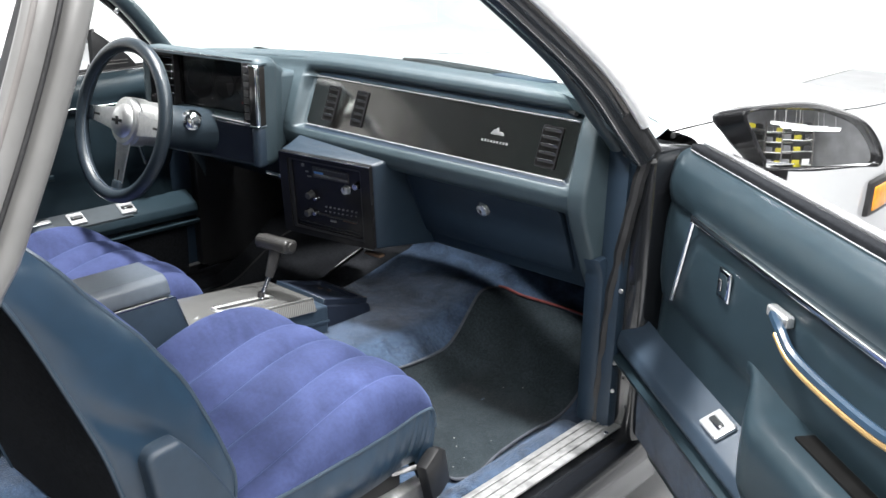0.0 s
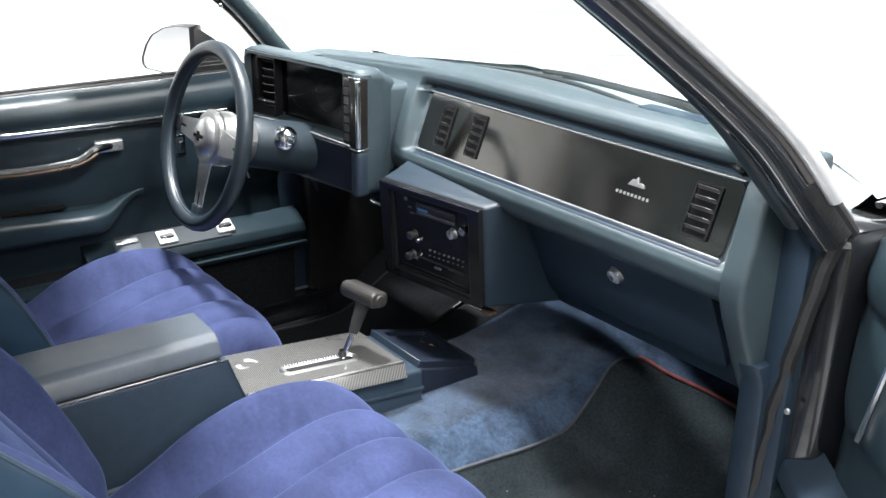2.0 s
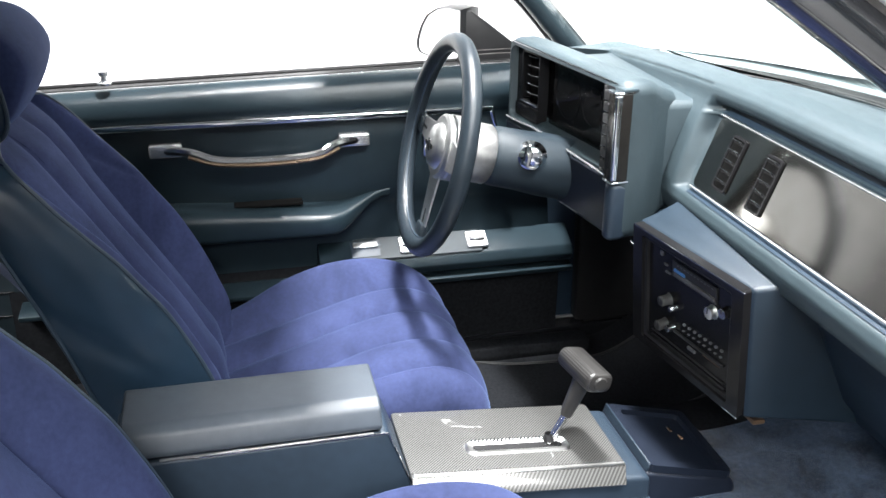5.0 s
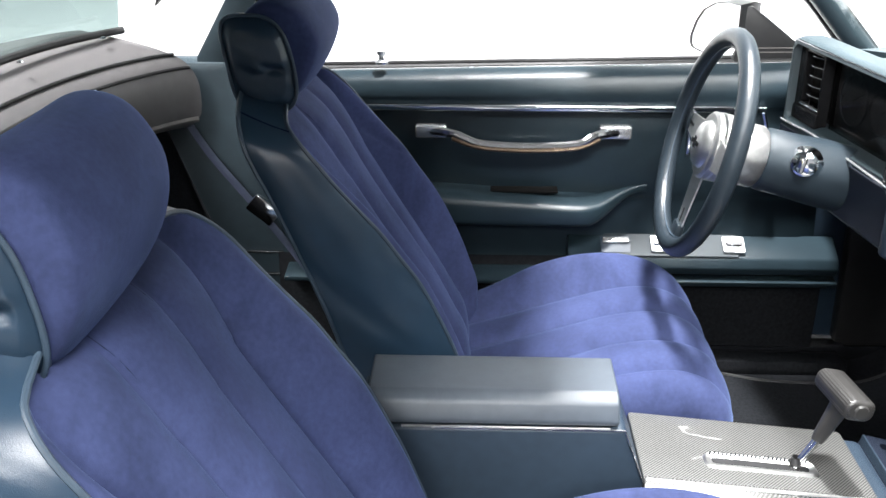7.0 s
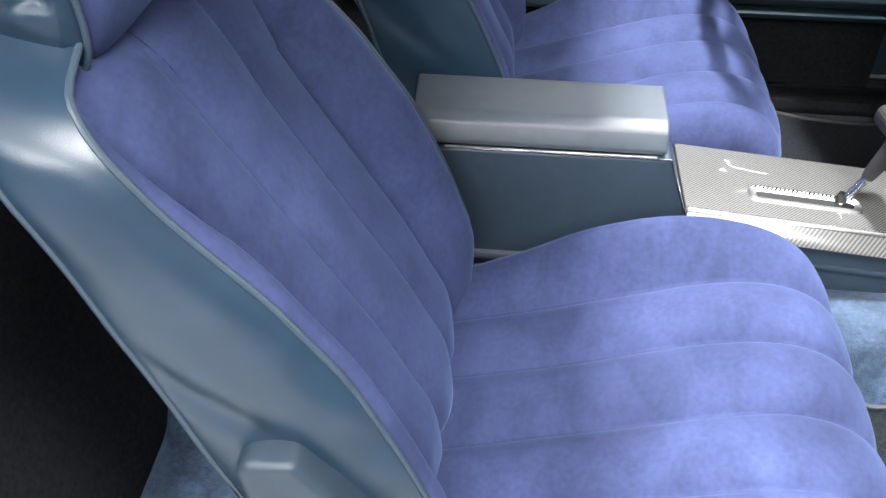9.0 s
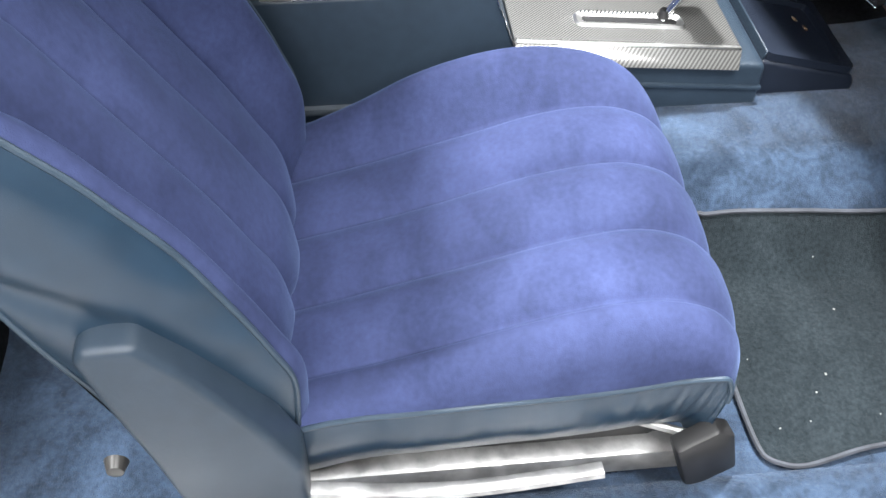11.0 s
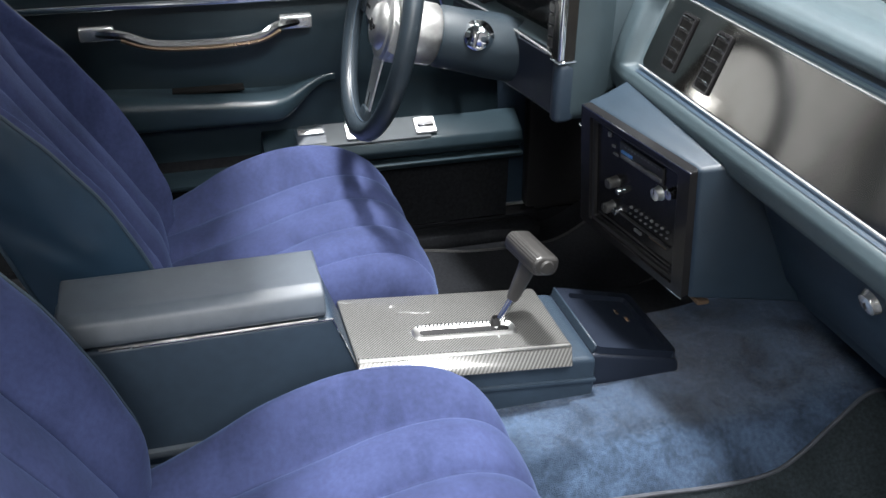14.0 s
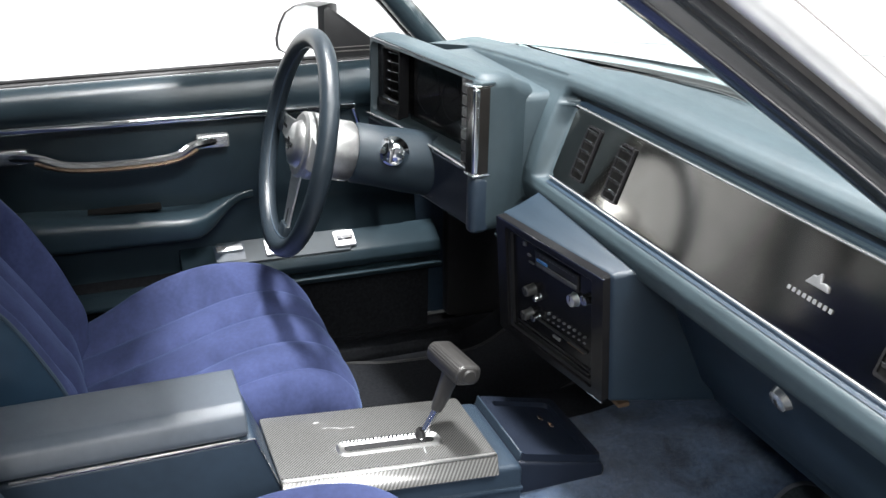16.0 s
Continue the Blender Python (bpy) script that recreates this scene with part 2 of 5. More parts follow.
def bm_box(bm, lo, hi, bevel=0.0, seg=2, m=None):
    """A bevelled block between two corners, laid by the pose m."""
    c = [(a + b) / 2 for a, b in zip(lo, hi)]
    s = [abs(b - a) for a, b in zip(lo, hi)]
    tmp = bmesh.new()
    bmesh.ops.create_cube(tmp, size=1, matrix=Matrix.LocRotScale(c, None, s))
    if bevel:
        bmesh.ops.bevel(tmp, geom=list(tmp.edges), offset=min(bevel, min(s) * 0.45), segments=seg, profile=0.5, affect="EDGES")
    return join(bm, tmp, m)


def join(bm, tmp, m=None):
    if m is not None:
        bmesh.ops.transform(tmp, matrix=m, verts=tmp.verts)
    me = bpy.data.meshes.new("tmp")
    tmp.to_mesh(me)
    tmp.free()
    bm.from_mesh(me)
    bpy.data.meshes.remove(me)
    return bm


def box(lo, hi, bevel=0.0, seg=2, m=None):
    return bm_box(bmesh.new(), lo, hi, bevel, seg, m)


def prism(pts, axis, a, b, bevel=0.0, seg=2, m=None):
    """A closed outline in the plane across axis, carried from a to b."""
    bm = bmesh.new()
    put = {"x": lambda u, v, w: (w, u, v), "y": lambda u, v, w: (u, w, v), "z": lambda u, v, w: (u, v, w)}[axis]
    f = bm.faces.new([bm.verts.new(put(u, v, a)) for u, v in pts])
    r = bmesh.ops.extrude_face_region(bm, geom=[f])
    d = Vector(put(0, 0, b - a))
    bmesh.ops.translate(bm, vec=d, verts=[v for v in r["geom"] if isinstance(v, bmesh.types.BMVert)])
    if bevel:
        bmesh.ops.bevel(bm, geom=list(bm.edges), offset=bevel, segments=seg, profile=0.5, affect="EDGES")
    if m is not None:
        bmesh.ops.transform(bm, matrix=m, verts=bm.verts)
    return bm


def grid(fn, nu, nv, close_u=False, cap=False):
    """A sheet of fn(u, v), u and v from 0 to 1."""
    bm = bmesh.new()
    rows = [[bm.verts.new(fn(i / (nu if close_u else nu - 1), j / (nv - 1))) for i in range(nu)] for j in range(nv)]
    for j in range(nv - 1):
        for i in range(nu if close_u else nu - 1):
            bm.faces.new((rows[j][i], rows[j][(i + 1) % nu], rows[j + 1][(i + 1) % nu], rows[j + 1][i]))
    if cap:
        bm.faces.new(rows[0])
        bm.faces.new(rows[-1])
    return bm


def spline(pts, t, closed=False):
    """Catmull-Rom through pts, t from 0 to 1."""
    n = len(pts) if closed else len(pts) - 1
    f = min(max(t, 0), 1) * n
    i = min(int(f), n - 1)
    f -= i
    p = lambda k: np.array(pts[k % len(pts)] if closed else pts[min(max(k, 0), len(pts) - 1)], float)
    a, b, c, d = p(i - 1), p(i), p(i + 1), p(i + 2)
    return 0.5 * (2 * b + (c - a) * f + (2 * a - 5 * b + 4 * c - d) * f * f + (3 * b - a - 3 * c + d) * f**3)


def tube(pts, r, seg=8, closed=False, steps=None, flat=1.0):
    """A rod along a smooth line. flat squashes it along z."""
    steps = steps or max(12, 6 * len(pts))
    cs = [Vector(spline(pts, k / (steps if closed else steps - 1), closed)) for k in range(steps)]
    bm = bmesh.new()
    rings, ref = [], Vector((0, 0, 1))
    for k, c in enumerate(cs):
        d = (cs[(k + 1) % steps] - cs[k - 1]) if closed else (cs[min(k + 1, steps - 1)] - cs[max(k - 1, 0)])
        d.normalize()
        if abs(d.dot(ref)) > 0.95:
            ref = Vector((1, 0, 0)) if abs(d.x) < 0.9 else Vector((0, 1, 0))
        a = d.cross(ref).normalized()
        b = a.cross(d).normalized()
        ref = b
        rings.append([bm.verts.new(c + r * (math.cos(q) * a + flat * math.sin(q) * b)) for q in (2 * math.pi * i / seg for i in range(seg))])
    n = steps if closed else steps - 1
    for k in range(n):
        for i in range(seg):
            bm.faces.new((rings[k][i], rings[k][(i + 1) % seg], rings[(k + 1) % steps][(i + 1) % seg], rings[(k + 1) % steps][i]))
    if not closed:
        bm.faces.new(rings[0]), bm.faces.new(rings[-1])
    return bm


def rod(pts, r, seg=8):
    """A rod with straight pieces."""
    out = bmesh.new()
    for a, b in zip(pts, pts[1:]):
        a, b = Vector(a), Vector(b)
        tmp = bmesh.new()
        bmesh.ops.create_cone(tmp, cap_ends=True, segments=seg, radius1=r, radius2=r, depth=(b - a).length, matrix=Matrix.Translation((a + b) / 2) @ (b - a).to_track_quat("Z", "Y").to_matrix().to_4x4())
        join(out, tmp)
    return out


def lathe(profile, seg=32, m=None):
    """A turned shape from (radius, height) pairs about z."""
    bm = grid(lambda u, v: (lambda p: (p[0] * math.cos(2 * math.pi * u), p[0] * math.sin(2 * math.pi * u), p[1]))(profile[round(v * (len(profile) - 1))]), seg, len(profile), True)
    bmesh.ops.remove_doubles(bm, verts=bm.verts, dist=1e-5)
    if m is not None:
        bmesh.ops.transform(bm, matrix=m, verts=bm.verts)
    return bm


def smooth(a, b, x):
    x = min(max((x - a) / (b - a), 0), 1)
    return x * x * (3 - 2 * x)


def rrect(w, h, r, n=5):
    """A rounded rectangle's outline, centred."""
    out = []
    for cx, cy, a0 in ((w / 2 - r, h / 2 - r, 0), (-w / 2 + r, h / 2 - r, 90), (-w / 2 + r, -h / 2 + r, 180), (w / 2 - r, -h / 2 + r, 270)):
        out += [(cx + r * math.cos(radians(a0 + 90 * k / n)), cy + r * math.sin(radians(a0 + 90 * k / n))) for k in range(n + 1)]
    return out


def ring_frame(outer, inner, axis, a, b, m=None):
    """A frame between two outlines of the same count."""
    n = len(outer)
    put = {"x": lambda u, v, w: (w, u, v), "y": lambda u, v, w: (u, w, v), "z": lambda u, v, w: (u, v, w)}[axis]
    bm = bmesh.new()
    loops = [[bm.verts.new(put(u, v, w)) for u, v in o] for o, w in ((outer, a), (outer, b), (inner, b), (inner, a))]
    for q in range(4):
        for i in range(n):
            bm.faces.new((loops[q][i], loops[q][(i + 1) % n], loops[(q + 1) % 4][(i + 1) % n], loops[(q + 1) % 4][i]))
    if m is not None:
        bmesh.ops.transform(bm, matrix=m, verts=bm.verts)
    return bm


# ---- studio ----
def studio():
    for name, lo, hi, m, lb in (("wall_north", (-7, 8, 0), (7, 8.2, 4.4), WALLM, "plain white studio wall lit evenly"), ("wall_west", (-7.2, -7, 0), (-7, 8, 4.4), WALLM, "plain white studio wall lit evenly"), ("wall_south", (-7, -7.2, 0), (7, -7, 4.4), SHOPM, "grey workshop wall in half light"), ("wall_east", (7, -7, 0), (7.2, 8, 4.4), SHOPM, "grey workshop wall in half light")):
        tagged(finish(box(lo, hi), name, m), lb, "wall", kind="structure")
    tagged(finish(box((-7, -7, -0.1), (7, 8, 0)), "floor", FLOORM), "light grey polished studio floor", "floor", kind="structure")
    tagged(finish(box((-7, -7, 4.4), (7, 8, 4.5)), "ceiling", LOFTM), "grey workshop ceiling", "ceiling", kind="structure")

    tagged(finish(box((-7, -7, 0.004), (-1.6, 8, 0.008)), "floor_cove", WALLM), "white painted cove floor beside the car", "floor", kind="structure")


studio()


def tube_light(x, y, z, rz):
    t = thing("tube_light", "white fluorescent tube light in the workshop", "tube light", "workshop tube lights", at=(x, y, z))
    K = pose(x, y, z, 0, 0, rz)
    part("casing", box((-0.65, -0.07, 0.0), (0.65, 0.07, 0.05), 0.01, 2, K), WALLM, t)
    for dy in (-0.035, 0.035):
        part("tube", rod([K @ Vector((-0.62, dy, -0.02)), K @ Vector((0.62, dy, -0.02))], 0.016, 10), TUBE, t)
    for e in (-0.5, 0.5):
        part("hanger", rod([K @ Vector((e, 0, 0.05)), K @ Vector((e, 0, 4.4 - z))], 0.008, 6), BRUSHED, t)


for x, y, z, rz in ((5.0, -3.62, 2.02, 35), (5.9, -4.1, 2.17, 60), (4.9, -2.95, 1.86, 40), (5.2, -4.4, 2.25, 20)):
    tube_light(x, y, z, rz)


def workshop_shelf(x, y, rz):
    t = thing("workshop_shelf", "grey steel workshop shelf with pale boxes", "shelf", "workshop shelves", at=(x, y, 0))
    K = pose(x, y, 0, 0, 0, rz)
    for a in (-0.6, 0.6):
        for b in (-0.2, 0.2):
            part("post", box((a - 0.02, b - 0.02, 0), (a + 0.02, b + 0.02, 2.7), 0.004, 1, K), PILLARGREY, t)
    for z in (0.3, 0.85, 1.4, 1.85, 2.3):
        part("board", box((-0.6, -0.2, z), (0.6, 0.2, z + 0.03), 0.005, 1, K), BRUSHED, t)
        for q in (-0.4, 0.0, 0.38):
            part("crate", box((q - 0.15, -0.15, z + 0.0305), (q + 0.13, 0.15, z + 0.22 + 0.1 * abs(q)), 0.008, 1, K), YELLOW if q == 0.0 else SHOPM if q < 0 and z < 2.0 else WALLM if z < 1.0 else BLACK, t)


workshop_shelf(6.3, -5.0, 45)
workshop_shelf(6.4, -6.2, 45)
workshop_shelf(5.0, -6.4, 0)


def drum(x, y):
    t = thing("drum", "yellow painted steel drum on the workshop floor", "drum", at=(x, y, 0))
    part("barrel", lathe([(0, 0), (0.28, 0), (0.29, 0.02), (0.28, 0.3), (0.29, 0.31), (0.28, 0.6), (0.29, 0.61), (0.28, 0.88), (0.29, 0.9), (0.27, 0.9), (0, 0.88)], 28, pose(x, y, 0)), YELLOW, t)


drum(5.6, -4.5)


# ---- car body ----
def win_y(x):
    """The windshield's foot, forward of the dash."""
    return 0.22 - 0.29 * abs(x / 0.72) ** 1.7


def floor_z(x, y):
    z = 0.245 + 0.125 * smooth(0.32, 0.18, abs(x)) + 0.16 * smooth(0.02, 0.32, y) * (1 - 0.7 * smooth(0.32, 0.18, abs(x))) + 0.35 * smooth(0.28, 0.5, y)
    return z + 0.012 * smooth(0.56, 0.64, abs(x))


def car_body():
    car = thing("car_body", "white painted coupe utility with black jambs, passenger door open", "car", at=(0, -0.3, 0))
    # floor pan
    part("floor_pan", box((-0.76, -1.5, 0.17), (0.76, 0.6, 0.2), 0.005), BLACK, car)
    for s in (1, -1):
        # rocker with sill plate
        prof = [(0.655, 0.2), (0.655, 0.285), (0.668, 0.3), (0.70, 0.3), (0.712, 0.29), (0.745, 0.288), (0.765, 0.275), (0.785, 0.24), (0.775, 0.17), (0.70, 0.16)]
        part("rocker", prism([(s * a, b) for a, b in prof], "y", -1.5, 0.12, 0.004), PAINT, car)
        sill = part("sill_plate", box((s * 0.668, -1.05, 0.3005), (s * 0.735, 0.03, 0.3065), 0.003), WORNMETAL, car, "worn aluminium door sill plate with scuffs")
        for k in range(3):
            part("sill_rib", box((s * (0.678 + 0.018 * k), -1.03, 0.3067), (s * (0.684 + 0.018 * k), 0.01, 0.3097), 0.0015), WORNMETAL, sill)
        for y in (-0.02, -0.5, -1.0):
            part("screw", lathe([(0, 0.002), (0.004, 0.0015), (0.005, 0)], 10, pose(s * 0.73, y, 0.3067)), CHROME, sill)
        # hinge post
        part("hinge_post", prism([(s * 0.672, 0.02), (s * 0.76, 0.03), (s * 0.78, 0.13), (s * 0.69, 0.13)], "z", 0.24, 0.872, 0.008), PAINT, car)
        part("jamb_seal", tube([(s * (0.685 + 0.065 * (k / 20) ** 2 + 0.0012 * math.sin(2.3 * k)), 0.008 + 0.0015 * math.sin(1.7 * k), 0.31 + 0.028 * k) for k in range(21)], 0.012, 8, steps=90), RUBBER, car, "black rubber door seal")
        for z in (0.39, 0.45, 0.6):
            part("bolt", lathe([(0, 0.004), (0.004, 0.003), (0.005, 0)], 8, pose(s * 0.725, 0.0, z, 90)), WORNMETAL, car)
        # windshield pillar from the glass outwards: inner trim, grey seal, dark joint, bright rail
        def pil(o, dz=0.0):
            return [(s * (a + 0.8 * o), b + 0.3 * o, c + dz) for a, b, c in ((0.672, -0.03, 0.885), (0.66, -0.085, 0.943), (0.64, -0.181, 1.042), (0.60, -0.345, 1.167), (0.555, -0.52, 1.29))]
        part("pillar", tube(pil(0.092, -0.016), 0.026, 10, steps=24), PAINT, car)
        part("pillar_trim", tube(pil(0.043, 0.002), 0.022, 12, steps=24), QUARTERM, car, "blue vinyl pillar trim")
        part("pillar_seal", tube(pil(0.080, 0.0)[1:], 0.024, 12, steps=24), PILLARSEAL, car, "grey rubber pillar weatherstrip")
        part("pillar_seal", tube(pil(0.109, -0.004)[1:], 0.018, 12, steps=24), PILLARSEAL, car, "grey rubber pillar weatherstrip")
        part("pillar_joint", tube(pil(0.123, -0.006), 0.008, 8, steps=24), RUBBER, car, "dark joint beside the weatherstrip")
        part("seal_foot", tube([p for p in pil(0.095, -0.006)[:2]] + [tuple((Vector(pil(0.095, -0.006)[1]) * 0.8 + Vector(pil(0.095, -0.006)[2]) * 0.2))], 0.027, 12, steps=12), RUBBER, car, "black rubber at the pillar's foot")
        part("drip_rail", tube(pil(0.136, -0.010)[1:], 0.011, 12, steps=24), MOULDING, car, "bright satin windshield pillar moulding")
        for k in range(2):
            part("rubber_fold", tube([(s * (0.706 + 0.006 * k), -0.012 + 0.005 * (k % 2), 0.893 - 0.026 * k), (s * (0.733 + 0.004 * (k % 3)), -0.004 + 0.004 * k, 0.880 - 0.030 * k + 0.006 * (k % 2)), (s * (0.758 + 0.004 * k), 0.02, 0.882 - 0.027 * k)], (0.012, 0.008)[k], 7, steps=10, flat=0.7), RUBBER, car)
        if s < 0:
          part("trim_screw", lathe([(0, 0.004), (0.005, 0.003), (0.006, 0)], 10, look((s * 0.643, -0.21, 1.03), (0.9, -0.8, 1.1)) @ pose(0, 0, 0, 180)), CHROME, car)
        # door opening's rear post
        part("rear_post", prism([(-1.26, 0.2), (-1.20, 0.86), (-1.02, 1.31), (-1.035, 1.31), (-1.218, 0.87), (-1.28, 0.2)] if s > 0 else [(-1.235, 0.2), (-1.233, 0.88), (-0.95, 1.31), (-1.03, 1.31), (-1.288, 0.88), (-1.33, 0.2)], "x", s * (0.69 if s < 0 else 0.715), s * (0.765 if s < 0 else 0.736), 0.004), QUARTERM if s < 0 else BLACK, car, "dark post behind the door")
        if s < 0:
            part("post_seal", tube([(-0.75, -1.22, 0.3), (-0.755, -1.21, 0.6), (-0.752, -1.225, 0.88), (-0.742, -1.09, 1.08), (-0.70, -0.96, 1.29)], 0.017, 8, steps=30), PILLARGREY, car, "grey rubber seal of the rear post")
        else:
            edge = ((0.745, -1.235, 0.31), (0.750, -1.215, 0.6), (0.748, -1.180, 0.88), (0.745, -1.138, 0.966), (0.745, -1.088, 1.074), (0.745, -1.046, 1.182), (0.722, -1.004, 1.29))
            for dx, dy, r, m, lb in ((0.0, 0.0, 0.0165, POSTGREY, "satin grey moulding of the door opening"), (-0.004, -0.016, 0.007, RUBBER, ""), (0.004, -0.033, 0.0165, POSTGREY, "satin grey moulding of the door opening"), (0.0115, 0.008, 0.0013, RUBBER, ""), (0.0185, -0.024, 0.0028, RUBBER, ""), (0.013, -0.044, 0.004, PILLARGREY, "")):
                part("post_moulding", tube([(x + dx, y + dy, z) for x, y, z in edge], r, 12, steps=40), m, car, lb)
        # rear quarter and sail panel
        part("quarter_inner", box((s * 0.68, -1.62, 0.2), (s * 0.75, -1.13 if s < 0 else -1.23, 0.875), 0.02), QUARTERM, car)
        if s < 0:
            part("sail_panel", prism([(-1.335, 0.985), (-1.308, 1.073), (-1.20, 1.31), (-1.07, 1.31), (-1.249, 1.073)], "x", s * 0.62, s * 0.645, 0.004), BLACK, car, "black panel between side and rear windows")
            for z in (0.428, 0.478):
                part("quarter_trim", box((-0.679, -1.5, z), (-0.674, -1.14, z + 0.004), 0.001), SATIN, car, "thin bright trim line on the quarter panel")
        # front fender
        def fen(u, v):
            y = 0.13 + 1.32 * v
            k = smooth(0.1, 1.45, y)
            g = 0.726 - 0.075 * k
            p = spline([(g, 0.886), (0.745, 0.889), (0.785, 0.875), (0.803, 0.82), (0.82, 0.66), (0.81, 0.45), (0.79, 0.25)], u)
            z = p[1] - 0.085 * k * (p[1] - 0.25) / 0.64
            x = p[0] - 0.03 * k * (p[0] > 0.75)
            return (s * x, y, z)
        part("fender", grid(fen, 40, 40), WHITEPAINT, car, "glossy white front fender")
        wheel = part("front_wheel", lathe([(0.0, 0.02), (0.12, 0.02), (0.19, 0.05), (0.2, 0.09), (0.27, 0.1), (0.315, 0.06), (0.32, -0.02), (0.3, -0.1), (0.2, -0.11)], 40, pose(s * 0.66, 0.80, 0.32, 0, 90 * s, 0)), RUBBER, car)
        part("marker_bezel", box((s * 0.76, 1.12, 0.52), (s * 0.808, 1.30, 0.62), 0.01), BLACK, car)
        part("side_marker", box((s * 0.77, 1.14, 0.535), (s * 0.814, 1.28, 0.605), 0.008), AMBER, car, "amber side marker lens")
    # hood, cowl
    def hood(u, v):
        a = 2 * u - 1
        y0 = 0.42 - 0.27 * abs(a) ** 2.5
        y = y0 + (1.42 - y0) * v
        k = smooth(0.1, 1.45, y)
        x = (0.718 - 0.075 * k) * a
        return (x, y, 0.886 - 0.085 * k + 0.022 * (1 - a * a) + 0.006 * math.exp(-(((abs(x) - 0.3) / 0.05) ** 2)))
    part("hood", grid(hood, 50, 40), WHITEPAINT, car, "long glossy white hood")
    part("hood_underside", box((-0.6, 0.58, 0.70), (0.6, 1.38, 0.76), 0.01), BLACK, car)
    for s in (1, -1):
        part("hood_gap", tube([tuple(Vector(hood(0.5 + s * 0.5, k / 12)) + Vector((s * 0.004, 0, -0.008))) for k in range(13)], 0.006, 6, steps=40), BLACK, car, "dark gap between hood and fender")
    part("antenna", rod([(0.745, 0.42, 0.88), (0.745, 0.42, 0.897)], 0.009, 10), WORNMETAL, car, "short stub of the fender antenna")
    part("antenna_mast", lathe([(0.005, 0), (0.0045, 0.03), (0.0022, 0.07), (0, 0.072)], 10, pose(0.745, 0.42, 0.895)), WHITEPAINT, car)
    cowl = part("cowl", grid(lambda u, v: ((u - 0.5) * 1.4, win_y((u - 0.5) * 1.4) + 0.02 + (0.43 - 0.27 * abs((u - 0.5) * 2) ** 2.5 - win_y((u - 0.5) * 1.4)) * v, 0.905 - 0.015 * v - 0.03 * math.sin(math.pi * v)), 40, 6), COWLM, car, "grey cowl panel below the windshield")
    for k in range(18):
        x = -0.55 + 1.1 * k / 17
        part("cowl_slot", box((x - 0.02, 0.30 - 0.1 * abs(x), 0.870), (x + 0.02, 0.33 - 0.1 * abs(x), 0.878), 0.002), RUBBER, cowl)
    part("grille_panel", box((-0.66, 1.40, 0.35), (0.66, 1.46, 0.79), 0.03), WHITEPAINT, car)
    part("bumper", box((-0.76, 1.46, 0.38), (0.76, 1.56, 0.52), 0.03), CHROME, car)
    # roof and headliner
    def roof(u, v):
        x = (u - 0.5) * 1.24
        return (x, -0.53 - 0.85 * v, 1.345 - 0.06 * abs(x / 0.62) ** 3 - 0.02 * (2 * v - 1) ** 2)
    part("roof", grid(roof, 24, 14), WHITEPAINT, car)
    part("headliner", grid(lambda u, v: tuple(a - b for a, b in zip(roof(u, v), (0, 0, 0.03))), 24, 14), DASH, car)
    # windshield
    def shield(u, v):
        x = (u - 0.5) * (1.42 - 0.26 * v)
        yb, yt = win_y((u - 0.5) * 1.42) + 0.03, -0.50 - 0.06 * abs(2 * u - 1) ** 2
        side = abs(2 * u - 1) ** 4 * math.sin(math.pi * min(1.0, v * 1.1))
        return (x, yb + (yt - yb) * v + 0.02 * side, 0.900 + 0.415 * v - 0.015 * abs(2 * u - 1) ** 3 + 0.04 * side)
    ws = part("windshield", grid(shield, 30, 14), GLASS, car, "lightly green tinted windshield glass")
    ws.visible_shadow = False
    # wipers
    for pts in ([(0.50, 0.15, 0.925), (0.32, 0.23, 0.930), (0.0, 0.29, 0.925), (-0.14, 0.30, 0.918)], [(-0.06, 0.28, 0.916), (-0.3, 0.23, 0.908), (-0.52, 0.13, 0.900)]):
        wip = part("wiper", tube(pts, 0.006, 6, steps=24), BLACK, car, "black windshield wiper")
        part("wiper_blade", tube([(a, b + 0.012, c - 0.008) for a, b, c in pts], 0.004, 6, steps=24), RUBBER, wip)
    # rear bulkhead with padded ledge and rear window
    part("bulkhead", prism([(-1.50, 0.2), (-1.18, 0.2), (-1.19, 0.27), (-1.37, 0.77), (-1.40, 0.87), (-1.50, 0.87)], "x", -0.69, 0.69, 0.01), DARKCARPET, car, "black carpeted rear bulkhead")
    def ledge(u, v):
        a = math.pi * (u - 0.5)
        w = 0.64 * math.sin(a)
        y = -1.30 - 0.06 * math.cos(a) - 0.03 + 0.10 * abs(math.sin(a)) ** 4
        p = spline([(-0.02, 0.755), (0.0, 0.768), (0.012, 0.79), (0.012, 0.84), (-0.002, 0.872), (-0.03, 0.894), (-0.10, 0.918), (-0.2, 0.940)], v)
        return (w, y + p[0] - 0.055, p[1])
    part("ledge_pad", grid(ledge, 40, 20), GREYPAD, car, "grey padded ledge below the rear window")
    for z, o in ((0.772, 0.024), (0.872, 0.018), (0.896, -0.010)):
        part("ledge_piping", tube([tuple(Vector(ledge(k / 15, 0)) + Vector((0, o, z - 0.755))) for k in range(16)], 0.006 if z < 0.8 else 0.0035, 6, steps=50), PILLARGREY if z < 0.8 else RUBBER, car)
    def rear(u, v):
        a = (u - 0.5) * 2
        x = (0.66 - 0.06 * v) * a
        return (x, -1.54 + 0.12 * abs(a) ** 4 + 0.06 * v, 0.938 + 0.352 * v)
    rw = part("rear_window", grid(rear, 30, 8), REARGLASS, car, "curved tinted rear window glass")
    rw.visible_shadow = False
